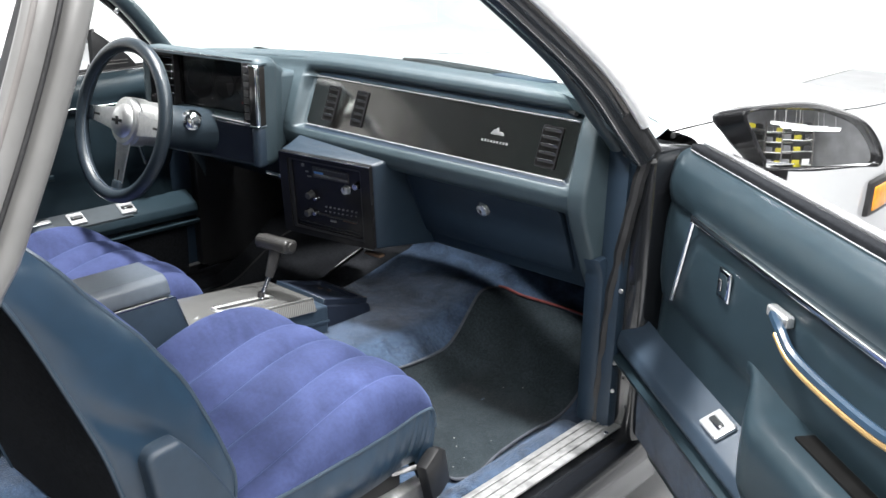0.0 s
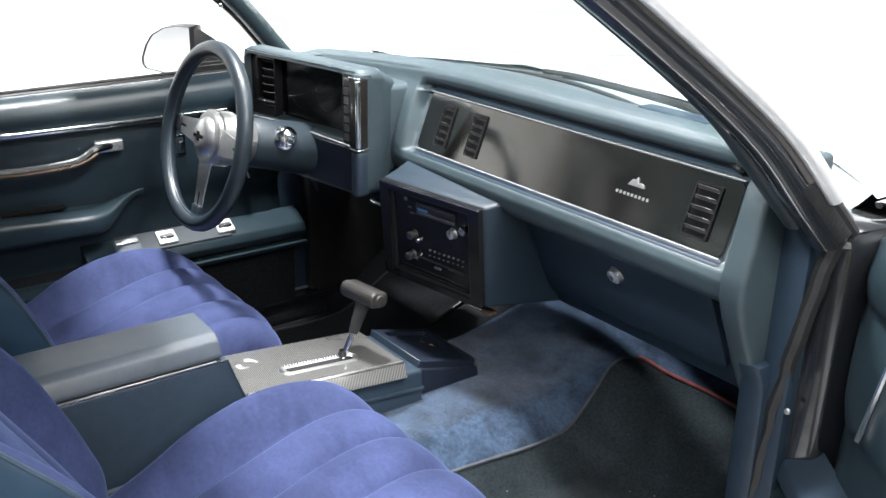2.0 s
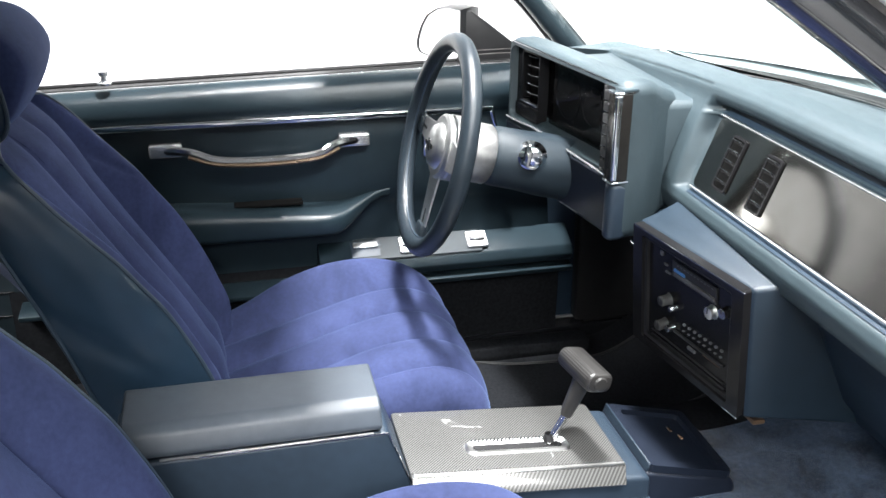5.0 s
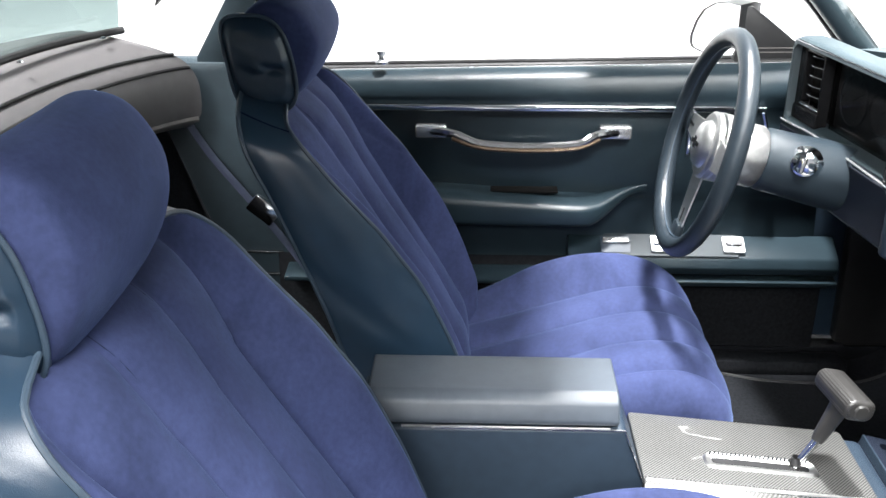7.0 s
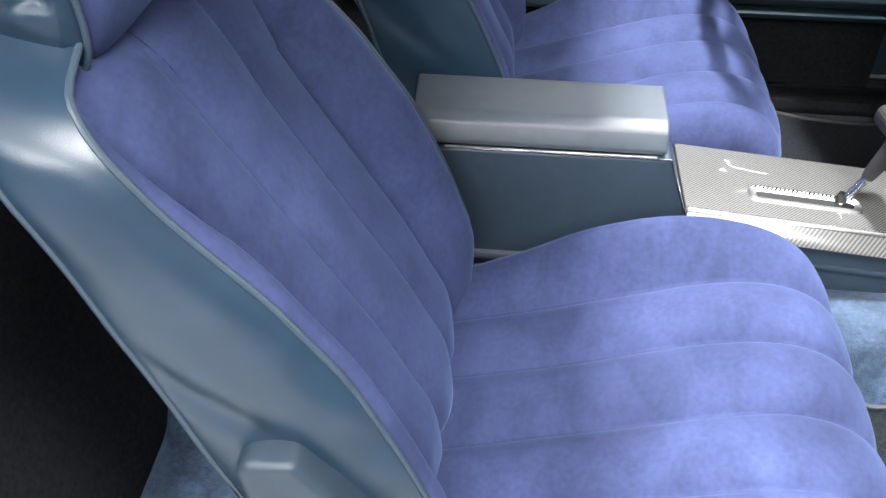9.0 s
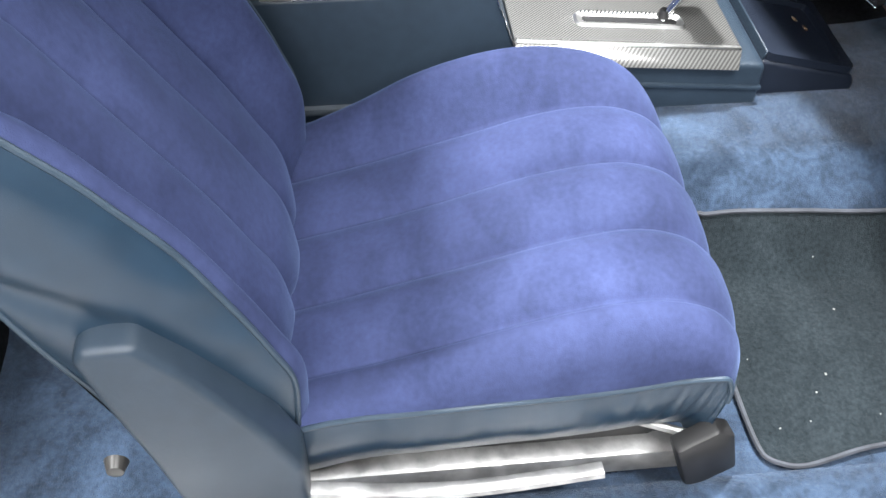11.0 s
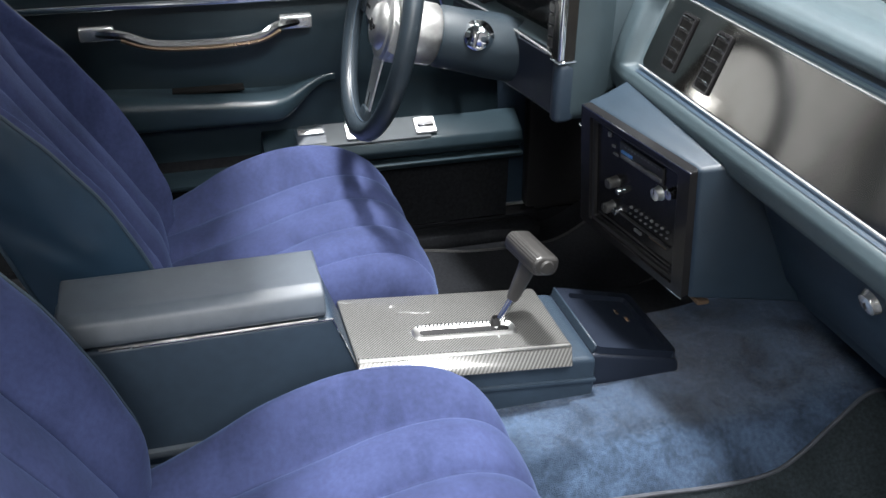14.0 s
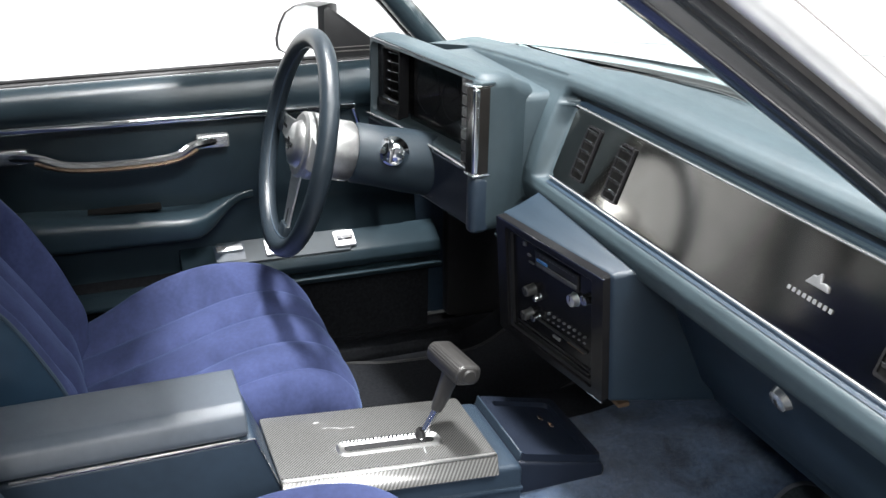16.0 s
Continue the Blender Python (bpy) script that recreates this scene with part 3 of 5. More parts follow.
    part("rear_window_trim", tube([tuple(Vector(rear(k / 20, 0.02)) + Vector((0, 0.006, -0.008))) for k in range(21)], 0.007, 8, steps=60), RUBBER, car)
    for k in range(7):
        a = -0.9 + 0.3 * k
        p = Vector(rear(0.5 + a / 2, 0.0))
        part("trim_rivet", lathe([(0, 0.004), (0.005, 0.003), (0.006, 0)], 8, pose(p.x, p.y + 0.035, 0.934)), CHROME, car)
    # cargo bed behind
    part("bed_wall", box((-0.74, -3.2, 0.3), (0.74, -1.56, 0.86), 0.02), WHITEPAINT, car)
    # inner cowl sides
    for s in (1, -1):
        part("cowl_side", box((s * 0.66, 0.02, 0.2), (s * 0.70, 0.5, 0.845), 0.004), BLACK, car)
        part("jamb_cover", box((s * 0.674, -0.075 if s < 0 else 0.0, 0.2), (s * 0.72, 0.05, 0.89), 0.004), DASHDARK, car)
    # side kick panels; the driver's is black, footwell shade put into the colour
    for s in (1, -1):
        part("kick_panel", prism([(-0.005, 0.3), (-0.01, 0.62), (-0.03, 0.66), (0.3, 0.66), (0.3, 0.3)], "x", s * 0.645, s * 0.69, 0.01), DASHDARK if s > 0 else BLACK, car, "dark blue plastic kick panel" if s > 0 else "kick panel, blackened for the shade of the driver footwell")
    return car


car_body()


def floor_covering():
    # driver half and edging near-black: the footwell's shade is in the carpet colour
    for x0, x1, n, m, lb in ((-0.10, 0.655, 42, CARPET, "mottled blue cut pile floor carpet"), (-0.655, -0.10, 30, DARKCARPET, "floor carpet on the driver side, its shade put into a near-black colour")):
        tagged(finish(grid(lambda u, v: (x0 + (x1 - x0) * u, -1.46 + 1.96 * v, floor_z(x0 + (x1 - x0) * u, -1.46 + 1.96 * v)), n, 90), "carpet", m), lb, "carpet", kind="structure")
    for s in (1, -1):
        tagged(finish(box((s * 0.60, -1.1, 0.235), (s * 0.656, 0.02, 0.283), 0.018), "carpet", CARPET if s > 0 else DARKCARPET), "blue carpet edging along the door sill" if s > 0 else "carpet edging along the door sill, shade put into a dark colour", "carpet", kind="structure")


floor_covering()


def floor_mat(sx):
    mt = thing("floor_mat", "dark teal floor mat with a bound edge on the carpet" if sx > 0 else "floor mat in the driver footwell, its shade put into a near-black colour", "floor mat", at=(sx * 0.39, 0, 0.25))
    outline = [(0.262, -0.290), (0.40, -0.292), (0.55, -0.292), (0.583, -0.275), (0.590, -0.24), (0.572, -0.16), (0.565, -0.04), (0.575, 0.06), (0.575, 0.127), (0.55, 0.21), (0.50, 0.255), (0.44, 0.262), (0.30, 0.258), (0.245, 0.248), (0.218, 0.21), (0.235, 0.13), (0.250, 0.05), (0.252, -0.05), (0.248, -0.15), (0.246, -0.27)]
    ring = [tuple(spline(outline, k / 90, True)) for k in range(90)]
    c = (0.40, 0.0)
    def pt(a, r):
        x, y = c[0] + (a[0] - c[0]) * r, c[1] + (a[1] - c[1]) * r
        return (sx * x, y, floor_z(x, y) + 0.008)
    # driver mat and binding take near-black, footwell shade put into their colour
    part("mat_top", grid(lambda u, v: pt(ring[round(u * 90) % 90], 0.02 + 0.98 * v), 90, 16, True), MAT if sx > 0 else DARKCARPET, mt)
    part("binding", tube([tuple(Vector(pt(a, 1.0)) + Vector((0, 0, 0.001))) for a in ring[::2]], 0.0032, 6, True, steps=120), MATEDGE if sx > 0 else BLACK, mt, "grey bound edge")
    part("red_thread", tube([tuple(Vector(pt(a, 1.0)) + Vector((0, 0, 0.004))) for a in ring if a[1] > 0.240], 0.0035, 6, steps=30), MATRED, mt, "reddish worn thread on the edge")
    return mt


floor_mat(1)
floor_mat(-1)


# ---- dashboard ----
def pad_drop(x):
    """The dash top falls towards the driver's side."""
    return 0.042 * max(0.0, -x / 0.62) ** 1.5


def dashboard():
    d = thing("dashboard", "blue vinyl dashboard with a smoked trim panel and chrome beading", "dashboard", at=(0, 0.1, 0.75))
    prof = [(0.02, 0.735), (-0.035, 0.737), (-0.052, 0.75), (-0.058, 0.775), (-0.052, 0.790), (-0.040, 0.794), (-0.034, 0.798), (0.006, 0.905), (0.001, 0.908), (0.002, 0.9115), (0.014, 0.914), (0.016, 0.920), (0.005, 0.9245), (-0.003, 0.930), (-0.007, 0.938), (-0.005, 0.948), (0.003, 0.956), (0.018, 0.961), (0.05, 0.962)]
    def pad(u, v):
        x = -0.655 + 1.31 * u
        yw = win_y(x) - 0.015
        pts = prof + [(min(0.05, yw - 0.02) + (yw - min(0.05, yw - 0.02)) * k / 3, 0.962 - 0.034 * (k / 3) ** 1.3) for k in (1, 2, 3)]
        f = v * (len(pts) - 1)
        i = min(int(f), len(pts) - 2)
        f -= i
        y, z = (np.array(pts[i]) * (1 - f) + np.array(pts[i + 1]) * f)
        # outside the trim panel the pad runs flush, so that the recess has rounded ends
        k = max(smooth(-0.145, -0.168, x), smooth(0.621, 0.634, x))
        full = float(np.interp(z, (0.735, 0.775, 0.80, 0.85, 0.90, 0.93, 0.938, 0.948, 0.956, 0.962), (-0.035, -0.058, -0.056, -0.041, -0.023, -0.009, -0.007, -0.005, 0.003, 0.03)))
        if 0.74 < z < 0.961:
            y = y + (min(full, y) - y) * k
        z -= pad_drop(x) * smooth(0.80, 0.95, z)
        return (x, y, z)
    part("pad", grid(pad, 260, 3 * (len(prof) + 2) + 1), DASH, d, "padded blue vinyl dash top", angle=60)
    for x0, x1, zt, yb in ((0.634, 0.676, 0.945, 0.1), (-0.676, -0.634, 0.895, 0.02)):
        part("end_cap", prism([(-0.020, zt), (-0.040, zt - 0.03), (-0.050, zt - 0.06), (-0.063, 0.826), (-0.072, 0.79), (-0.071, 0.757), (-0.058, 0.722), (-0.040, 0.685), (-0.012, 0.625), (0.010, 0.585), (yb, 0.56), (yb, zt + 0.005)], "x", x0, x1, 0.009, 4), DASH, d, "rounded vinyl end of the dashboard")
    # dark strips laid in the grooves above and below the trim panel, for their shade
    for ends in (((0.0015, 0.9105), (0.0130, 0.9140), (0.0150, 0.9200), (0.0060, 0.9245)), ((-0.0480, 0.7925), (-0.0395, 0.7955), (-0.0350, 0.7990), (-0.0330, 0.8030))):
        part("groove", grid(lambda u, v: (-0.131 + 0.742 * u, float(np.interp(v * (len(ends) - 1), range(len(ends)), [q[0] for q in ends])) - 0.0012, float(np.interp(v * (len(ends) - 1), range(len(ends)), [q[1] for q in ends]))), 2, len(ends)), DASHDARK, d, "dark strip in the groove beside the trim panel, standing for shade")
    tilt = 20.3
    M = pose(0.2390, -0.0165, 0.8520, tilt * -1 + 0, 0, 0)
    panel = part("trim_panel", prism(rrect(0.740, 0.110, 0.010), "y", -0.004, 0.004, 0, m=M), TRIMGREY, d, "smoked glossy grey trim panel")
    for z in (-0.0575, 0.0575):
        part("bead", rod([M @ Vector((-0.370, -0.0065, z)), M @ Vector((0.370, -0.0065, z))], 0.0017, 8), BRIGHTCAP, d, "thin bright beading along the trim panel")
    def vent(cx, w):
        v = part("vent", ring_frame(rrect(w, 0.082, 0.004), rrect(w - 0.006, 0.075, 0.003), "y", -0.0075, -0.003, M @ pose(cx - 0.2325, 0, 0)), GLOSSBLACK, d, "black air vent")
        part("well", box((cx - 0.2325 - w / 2 + 0.003, -0.0052, -0.039), (cx - 0.2325 + w / 2 - 0.003, -0.0045, 0.039), 0, 1, M), DEEPSHADE, v)
        for k in range(5):
            z = -0.030 + 0.015 * k
            # curved fins, bowed outwards in the middle
            part("slat", grid(lambda a, b: M @ Vector((cx - 0.2325 + (w - 0.008) * (a - 0.5), -0.0054 - 0.005 * b * (0.5 + 0.5 * math.sin(math.pi * a)), z + 0.005 * b)), 9, 4), VENTP, v)
            # bright rod along each fin's lip, added for its glint
            part("slat_glint", tube([tuple(M @ Vector((cx - 0.2325 + (w - 0.010) * (a / 6 - 0.5), -0.0104 - 0.0005 * math.sin(math.pi * a / 6), z + 0.0052))) for a in range(7)], 0.0007, 5, steps=10), SATIN, v)
    vent(-0.068, 0.036), vent(0.026, 0.036), vent(0.549, 0.047)
    # maker's badge as plain shapes
    b = part("badge", prism([(-0.017, -0.007), (0.017, -0.007), (0.015, -0.001), (0.008, 0.001), (0.004, -0.001), (0.0, 0.009), (-0.005, 0.003), (-0.009, 0.004), (-0.012, -0.001)], "y", -0.0065, -0.003, 0.0008, 1, M @ pose(0.420 - 0.2325, 0, 0.010)), SILVERTXT, d, "small silver badge")
    for k in range(9):
        part("mark", box((-0.0023, -0.0054, -0.0024), (0.0023, -0.0045, 0.0024), 0, 1, M @ pose(0.387 + 0.0078 * k - 0.2325, 0, -0.011)), SILVERTXT, b)
    # dark defroster slot along the glass
    def slot(u, v):
        x = -0.46 + 0.50 * u
        w = 0.014 * math.sin(math.pi * min(max(u, 0.02), 0.98)) ** 0.5
        y = win_y(x) - 0.045 + w * (2 * v - 1)
        yf = min(0.05, win_y(x) - 0.035)
        return (x, y, 0.9665 - 0.034 * max(0.0, (y - yf) / (win_y(x) - 0.015 - yf)) ** 1.3 - pad_drop(x))
    part("defroster_slot", grid(slot, 40, 5), BLACK, d, "black defroster slot in the dash top")
    part("glass_gasket", tube([(x, win_y(x) - 0.010, 0.931 - 0.010 * (x / 0.62) ** 2 - 0.8 * pad_drop(x)) for x in [-0.60 + 0.08 * k for k in range(16)]], 0.0045, 8, steps=80), BLACK, d, "black gasket at the foot of the windshield")
    # corner outlet behind the pillar, with a clear plate
    part("corner_outlet", box((0.36, 0.040, 0.9540), (0.50, 0.075, 0.9640), 0.003, 2), DASHDARK, d, "defroster outlet near the pillar")
    # lower shelf edge and glove box
    part("glove_surround", prism([(0.055, 0.738), (0.0, 0.738), (0.015, 0.72), (0.088, 0.545), (0.13, 0.535), (0.13, 0.738)], "x", 0.14, 0.64, 0.006), DASHDARK, d, "dark blue lower dash")
    G = Matrix.Translation((0.366, 0.040, 0.6585)) @ pose(0, 0, 0, math.degrees(math.atan2(0.077, 0.165)) * 1.0)
    gl = part("glove_door", prism(rrect(0.42, 0.168, 0.018), "y", -0.012, 0.004, 0.003, 2, G), DASHDARK, d, "dark blue glove box door")
    kn = part("lock", lathe([(0, 0.010), (0.010, 0.0095), (0.0135, 0.008), (0.015, 0.004), (0.017, 0.0)], 24, G @ pose(0.005, -0.012, 0.034, 90)), BRIGHTCAP, gl, "round chrome glove box lock")
    part("key_slot", box((-0.0012, -0.0235, -0.005), (0.0012, -0.0215, 0.005), 0, 1, G @ pose(0.005, 0, 0.034)), BLACK, kn)
    # dark underside and firewall
    part("firewall", box((-0.69, 0.36, 0.3), (0.69, 0.40, 0.84), 0.01), BLACK, d)
    part("lower_dash", prism([(0.05, 0.735), (-0.06, 0.735), (-0.05, 0.70), (0.06, 0.60), (0.12, 0.60)], "x", -0.64, -0.14, 0.008), DASHDARK, d)
    # stack housing, turned towards the driver
    S = pose(0.005, -0.094, 0.655, 5, 0, 8.5)
    st = bmesh.new()
    ring = lambda y, x0, x1, z0, z1: [st.verts.new(S @ Vector(p)) for p in ((x0, y, z0), (x1, y, z0), (x1, y, z1), (x0, y, z1))]
    rs = [ring(-0.002, -0.134, 0.134, -0.099, 0.099), ring(0.030, -0.136, 0.150, -0.102, 0.104), ring(0.20, -0.142, 0.205, -0.135, 0.148)]
    for a, b2 in zip(rs, rs[1:]):
        for i in range(4):
            st.faces.new((a[i], a[(i + 1) % 4], b2[(i + 1) % 4], b2[i]))
    st.faces.new(rs[0]), st.faces.new(rs[-1])
    front = set(rs[0]) | set(rs[1])
    bmesh.ops.bevel(st, geom=[e for e in st.edges if e.verts[0] in front or e.verts[1] in front], offset=0.007, segments=4, profile=0.5, affect="EDGES")
    part("stack_housing", st, STACKM, d, "blue plastic centre stack housing")
    part("stack_edge", box((-0.128, -0.014, 0.0945), (0.132, -0.010, 0.0975), 0.001, 1, S), SATIN, d, "thin bright edge above the radio")
    bez = part("stack_bezel", ring_frame(rrect(0.262, 0.196, 0.005), rrect(0.214, 0.172, 0.004), "y", -0.013, 0.002, S), GLOSSBLACK, d, "gloss black bezel round radio and heater controls")
    part("inner_frame", ring_frame(rrect(0.214, 0.172, 0.004), rrect(0.200, 0.160, 0.004), "y", -0.008, 0.002, S), BLACK, bez)
    part("bezel_foot", box((0.098, -0.0135, -0.0985), (0.130, -0.010, -0.0965), 0.0005, 1, S), CHROME, bez)
    part("face", box((-0.104, -0.003, -0.084), (0.104, 0.003, 0.084), 0, 1, S), GLOSSBLACK, bez)
    bits = lambda x0, x1, z0, z1, m, depth=0.002, name="control": part(name, box((x0, -0.003 - depth, z0), (x1, -0.0028, z1), 0.0005, 1, S), m, bez)
    # cassette slot with its bright lip, dial scale above
    bits(-0.038, 0.066, 0.046, 0.072, BLACK, 0.003, "cassette_door")
    bits(-0.030, 0.064, 0.0505, 0.0560, SILVERTXT, 0.006, "slot_lip")
    bits(-0.032, -0.006, 0.0565, 0.0610, BLUEMARK, 0.005, "dial_window")
    for k in range(11):
        bits(-0.026 + 0.008 * k, -0.0215 + 0.008 * k, 0.0665, 0.0685, SILVERTXT, 0.0036, "scale_mark")
    bits(-0.070, -0.063, 0.067, 0.074, SILVERTXT, 0.003, "clock_button")
    bits(-0.060, -0.052, 0.0545, 0.0580, SILVERTXT, 0.0026)
    bits(-0.056, -0.044, 0.0440, 0.0470, SILVERTXT, 0.0026)
    # two rows of push buttons with white marks, a label and dark sliders
    for k in range(8):
        bits(-0.008 + 0.0125 * k, -0.0035 + 0.0125 * k, -0.0225 + 0.0004 * k, -0.0190 + 0.0004 * k, SILVERTXT, 0.0036, "push_button")
        bits(-0.010 + 0.0125 * k, -0.0055 + 0.0125 * k, -0.0330 + 0.0004 * k, -0.0310 + 0.0004 * k, SILVERTXT, 0.0030, "push_button")
    bits(0.004, 0.021, -0.0555, -0.0505, SILVERTXT, 0.003, "label_plate")
    bits(-0.030, 0.085, -0.0440, -0.0405, BLACK, 0.004, "slider_slot")
    bits(0.040, 0.080, -0.0475, -0.0460, TAN, 0.0025, "slider_mark")
    bits(-0.090, 0.090, -0.0690, -0.0670, BLACK, 0.003)
    bits(-0.090, 0.090, -0.0770, -0.0750, BLACK, 0.003)
    for x, z, r, h, m, lb in ((-0.048, 0.002, 0.0095, 0.016, VENTP, "dark ribbed tuning knob"), (-0.056, -0.043, 0.0095, 0.016, VENTP, "dark ribbed fader knob"), (-0.030, -0.004, 0.005, 0.012, SATIN, ""), (-0.036, -0.040, 0.006, 0.012, SATIN, ""), (0.057, 0.031, 0.0100, 0.010, BRUSHED, "bright metal volume knob"), (0.089, 0.046, 0.0085, 0.012, SATIN, "")):
        kb = part("knob", lathe([(0, h), (r * 0.72, h), (r * 0.9, h * 0.9), (r * 0.95, h * 0.2), (r * 1.1, 0.0)], 24, S @ pose(x, -0.003, z, 90)), m, bez, lb or "small metal knob")
        part("knob_mark", box((-0.0008, -0.0005, 0.0), (0.0008, 0.0005, r * 0.8), 0, 1, S @ pose(x, -0.003 - h, z)), BLACK, kb)
    part("worn_bracket", box((0.05, -0.028, 0.515), (0.10, -0.008, 0.523), 0.003), TAN, d)
    # small pull handle under the cluster
    part("release_handle", box((-0.235, -0.085, 0.665), (-0.155, -0.072, 0.676), 0.003), CHROME, d, "chrome release handle")
    return d


dashboard()


def loft(loops, cap_first=False, cap_last=False):
    """A skin over closed outlines of the same count."""
    bm = bmesh.new()
    rows = [[bm.verts.new(p) for p in lp] for lp in loops]
    n = len(rows[0])
    for a, b in zip(rows, rows[1:]):
        for i in range(n):
            bm.faces.new((a[i], a[(i + 1) % n], b[(i + 1) % n], b[i]))
    if cap_first:
        bm.faces.new(rows[0])
    if cap_last:
        bm.faces.new(rows[-1])
    return bm


def instrument_cluster():
    c = thing("instrument_cluster", "boxy instrument cluster in blue vinyl with smoked lens", "instrument cluster", at=(-0.36, -0.1, 0.82))
    M = pose(-0.36, -0.163, 0.0, 0, 0, 8.5)
    def outer(y, inset):
        return [M @ Vector((a - 0.002, y, b + 0.828)) for a, b in rrect(0.402 - 2 * inset, 0.254 - 2 * inset, 0.022, 8)]
    def mouth(y, inset):
        return [M @ Vector((a - 0.020, y, b + 0.880)) for a, b in rrect(0.340 - 2 * inset, 0.136 - 2 * inset, 0.012, 8)]
    part("hood", loft([outer(0.10, 0.030), outer(0.062, 0.014), outer(0.045, 0.004), outer(0.030, 0.0), outer(0.002, 0.0), outer(-0.006, 0.002), outer(-0.012, 0.007), outer(-0.014, 0.012), mouth(-0.012, -0.003), mouth(-0.007, 0.0), mouth(0.034, 0.008)], True), DASH, c, "blue vinyl cluster hood with rounded edges", angle=50)
    part("rear_step", box((-0.57, -0.11, 0.735), (-0.196, 0.03, 0.914), 0.014, 3), DASH, c, "stepped back of the cluster hood")
    part("lower_panel", box((-0.196, -0.017, 0.712), (0.173, -0.0125, 0.800), 0.002, 1, M), NAVY, c, "dark blue panel below the gauges")
    part("face_panel", box((-0.186, 0.028, 0.812), (0.146, 0.0335, 0.948), 0.002, 1, M), GLOSSBLACK, c, "gloss black cluster face")
    part("bead", tube([M @ Vector(p) for p in ((-0.200, -0.0145, 0.806), (-0.150, -0.0150, 0.808), (-0.100, -0.0150, 0.811), (-0.050, -0.0150, 0.811), (0.060, -0.0180, 0.8085), (0.174, -0.0190, 0.8045))], 0.0019, 8, steps=50), BRIGHTCAP, c, "thin bright beading")
    part("bead", rod([M @ Vector((-0.188, -0.0140, 0.9495)), M @ Vector((0.178, -0.0140, 0.9495))], 0.0013, 6), SATIN, c, "thin bright beading")
    # smoked strip on the inboard corner over a vinyl column
    part("corner_strip", box((0.174, -0.026, 0.803), (0.2012, 0.001, 0.939), 0.003, 3, M), STRIPBLACK, c, "rounded smoked black corner strip")
    part("strip_edge", box((0.193, -0.0275, 0.804), (0.2022, -0.017, 0.938), 0.004, 4, M), CHROME, c, "bright rounded edge of the corner strip")
    part("strip_back", box((0.146, -0.018, 0.806), (0.176, -0.004, 0.944), 0.002, 2, M), GLOSSBLACK, c)
    part("strip_cap", box((0.173, -0.027, 0.7995), (0.2005, 0.004, 0.8035), 0.001, 1, M), CHROME, c)
    part("strip_cap", box((0.173, -0.027, 0.938), (0.2005, 0.004, 0.942), 0.001, 1, M), CHROME, c)
    part("strip_brow", box((0.143, -0.016, 0.9405), (0.201, 0.01, 0.946), 0.002, 2, M), DASH, c)
    part("column", box((0.172, -0.024, 0.703), (0.1985, 0.01, 0.799), 0.010, 4, M), CONSOLE, c, "vinyl corner column below the strip")
    # vent at the outboard end
    v = part("vent", ring_frame([(x - 0.143, z + 0.880) for x, z in rrect(0.086, 0.130, 0.004)], [(x - 0.134, z + 0.890) for x, z in rrect(0.060, 0.086, 0.003)], "y", 0.0, 0.018, M), GLOSSBLACK, c, "black air vent")
    part("well", box((-0.166, 0.016, 0.845), (-0.102, 0.020, 0.935), 0, 1, M), DEEPSHADE, v)
    for k in range(5):
        part("slat", grid(lambda a, b: M @ Vector((-0.134 + 0.058 * (a - 0.5), 0.010 - 0.012 * b * (0.4 + 0.6 * math.sin(math.pi * a)), 0.857 + 0.0165 * k + 0.006 * b)), 9, 4), VENTP, v)
        # glint of each slat, added as a bright rod on the lip
        part("slat_glint", tube([tuple(M @ Vector((-0.134 + 0.056 * (a / 6 - 0.5), 0.010 - 0.0122 * (0.4 + 0.6 * math.sin(math.pi * a / 6)), 0.8632 + 0.0165 * k))) for a in range(7)], 0.0009, 5, steps=10), SATIN, v)
    part("vent_lever", box((-0.164, -0.003, 0.842), (-0.104, 0.002, 0.8455), 0.001, 1, M), CHROME, v, "bright bar below the vent")
    part("lower_trim", box((-0.186, -0.004, 0.813), (-0.100, 0.006, 0.838), 0.002, 1, M), GLOSSBLACK, v)
    # gauges at the back of the recess, behind a lens
    G = M @ pose(0, 0.041, 0)
    g = part("gauge_panel", box((-0.094, -0.0145, 0.815), (0.140, -0.0125, 0.938), 0, 1, G), GAUGE, c, "dark instrument faces")
    for x, r in ((-0.040, 0.043), (0.044, 0.034), (0.108, 0.027)):
        dial = part("dial", lathe([(r, 0.0), (r, 0.003), (r * 0.94, 0.003), (r * 0.94, 0.0005), (0, 0.0005)], 32, G @ pose(x, -0.0148, 0.878, 90)), GAUGE, g)
        for k in range(9):
            a = radians(-30 + 30 * k)
            part("tick", box((-0.0008, -0.001, -0.003), (0.0008, 0, 0.003), 0, 1, G @ pose(x + r * 0.8 * math.cos(a), -0.0155, 0.878 + r * 0.8 * math.sin(a), 0, 90 - math.degrees(a), 0)), VENTP, dial)
        part("needle", box((-0.0008, -0.0015, 0), (0.0008, 0, r * 0.75), 0, 1, G @ pose(x, -0.0165, 0.878, 0, 60, 0)), REDMARK if x > 0.05 else VENTP, dial)
    for x, z, w in ((0.060, 0.840, 0.012), (0.082, 0.846, 0.006), (-0.02, 0.832, 0.004), (0.100, 0.838, 0.010)):
        part("mark", box((x, -0.0165, z), (x + w, -0.0150, z + 0.005), 0, 1, G), SILVERTXT if x < 0.09 else REDMARK, g)
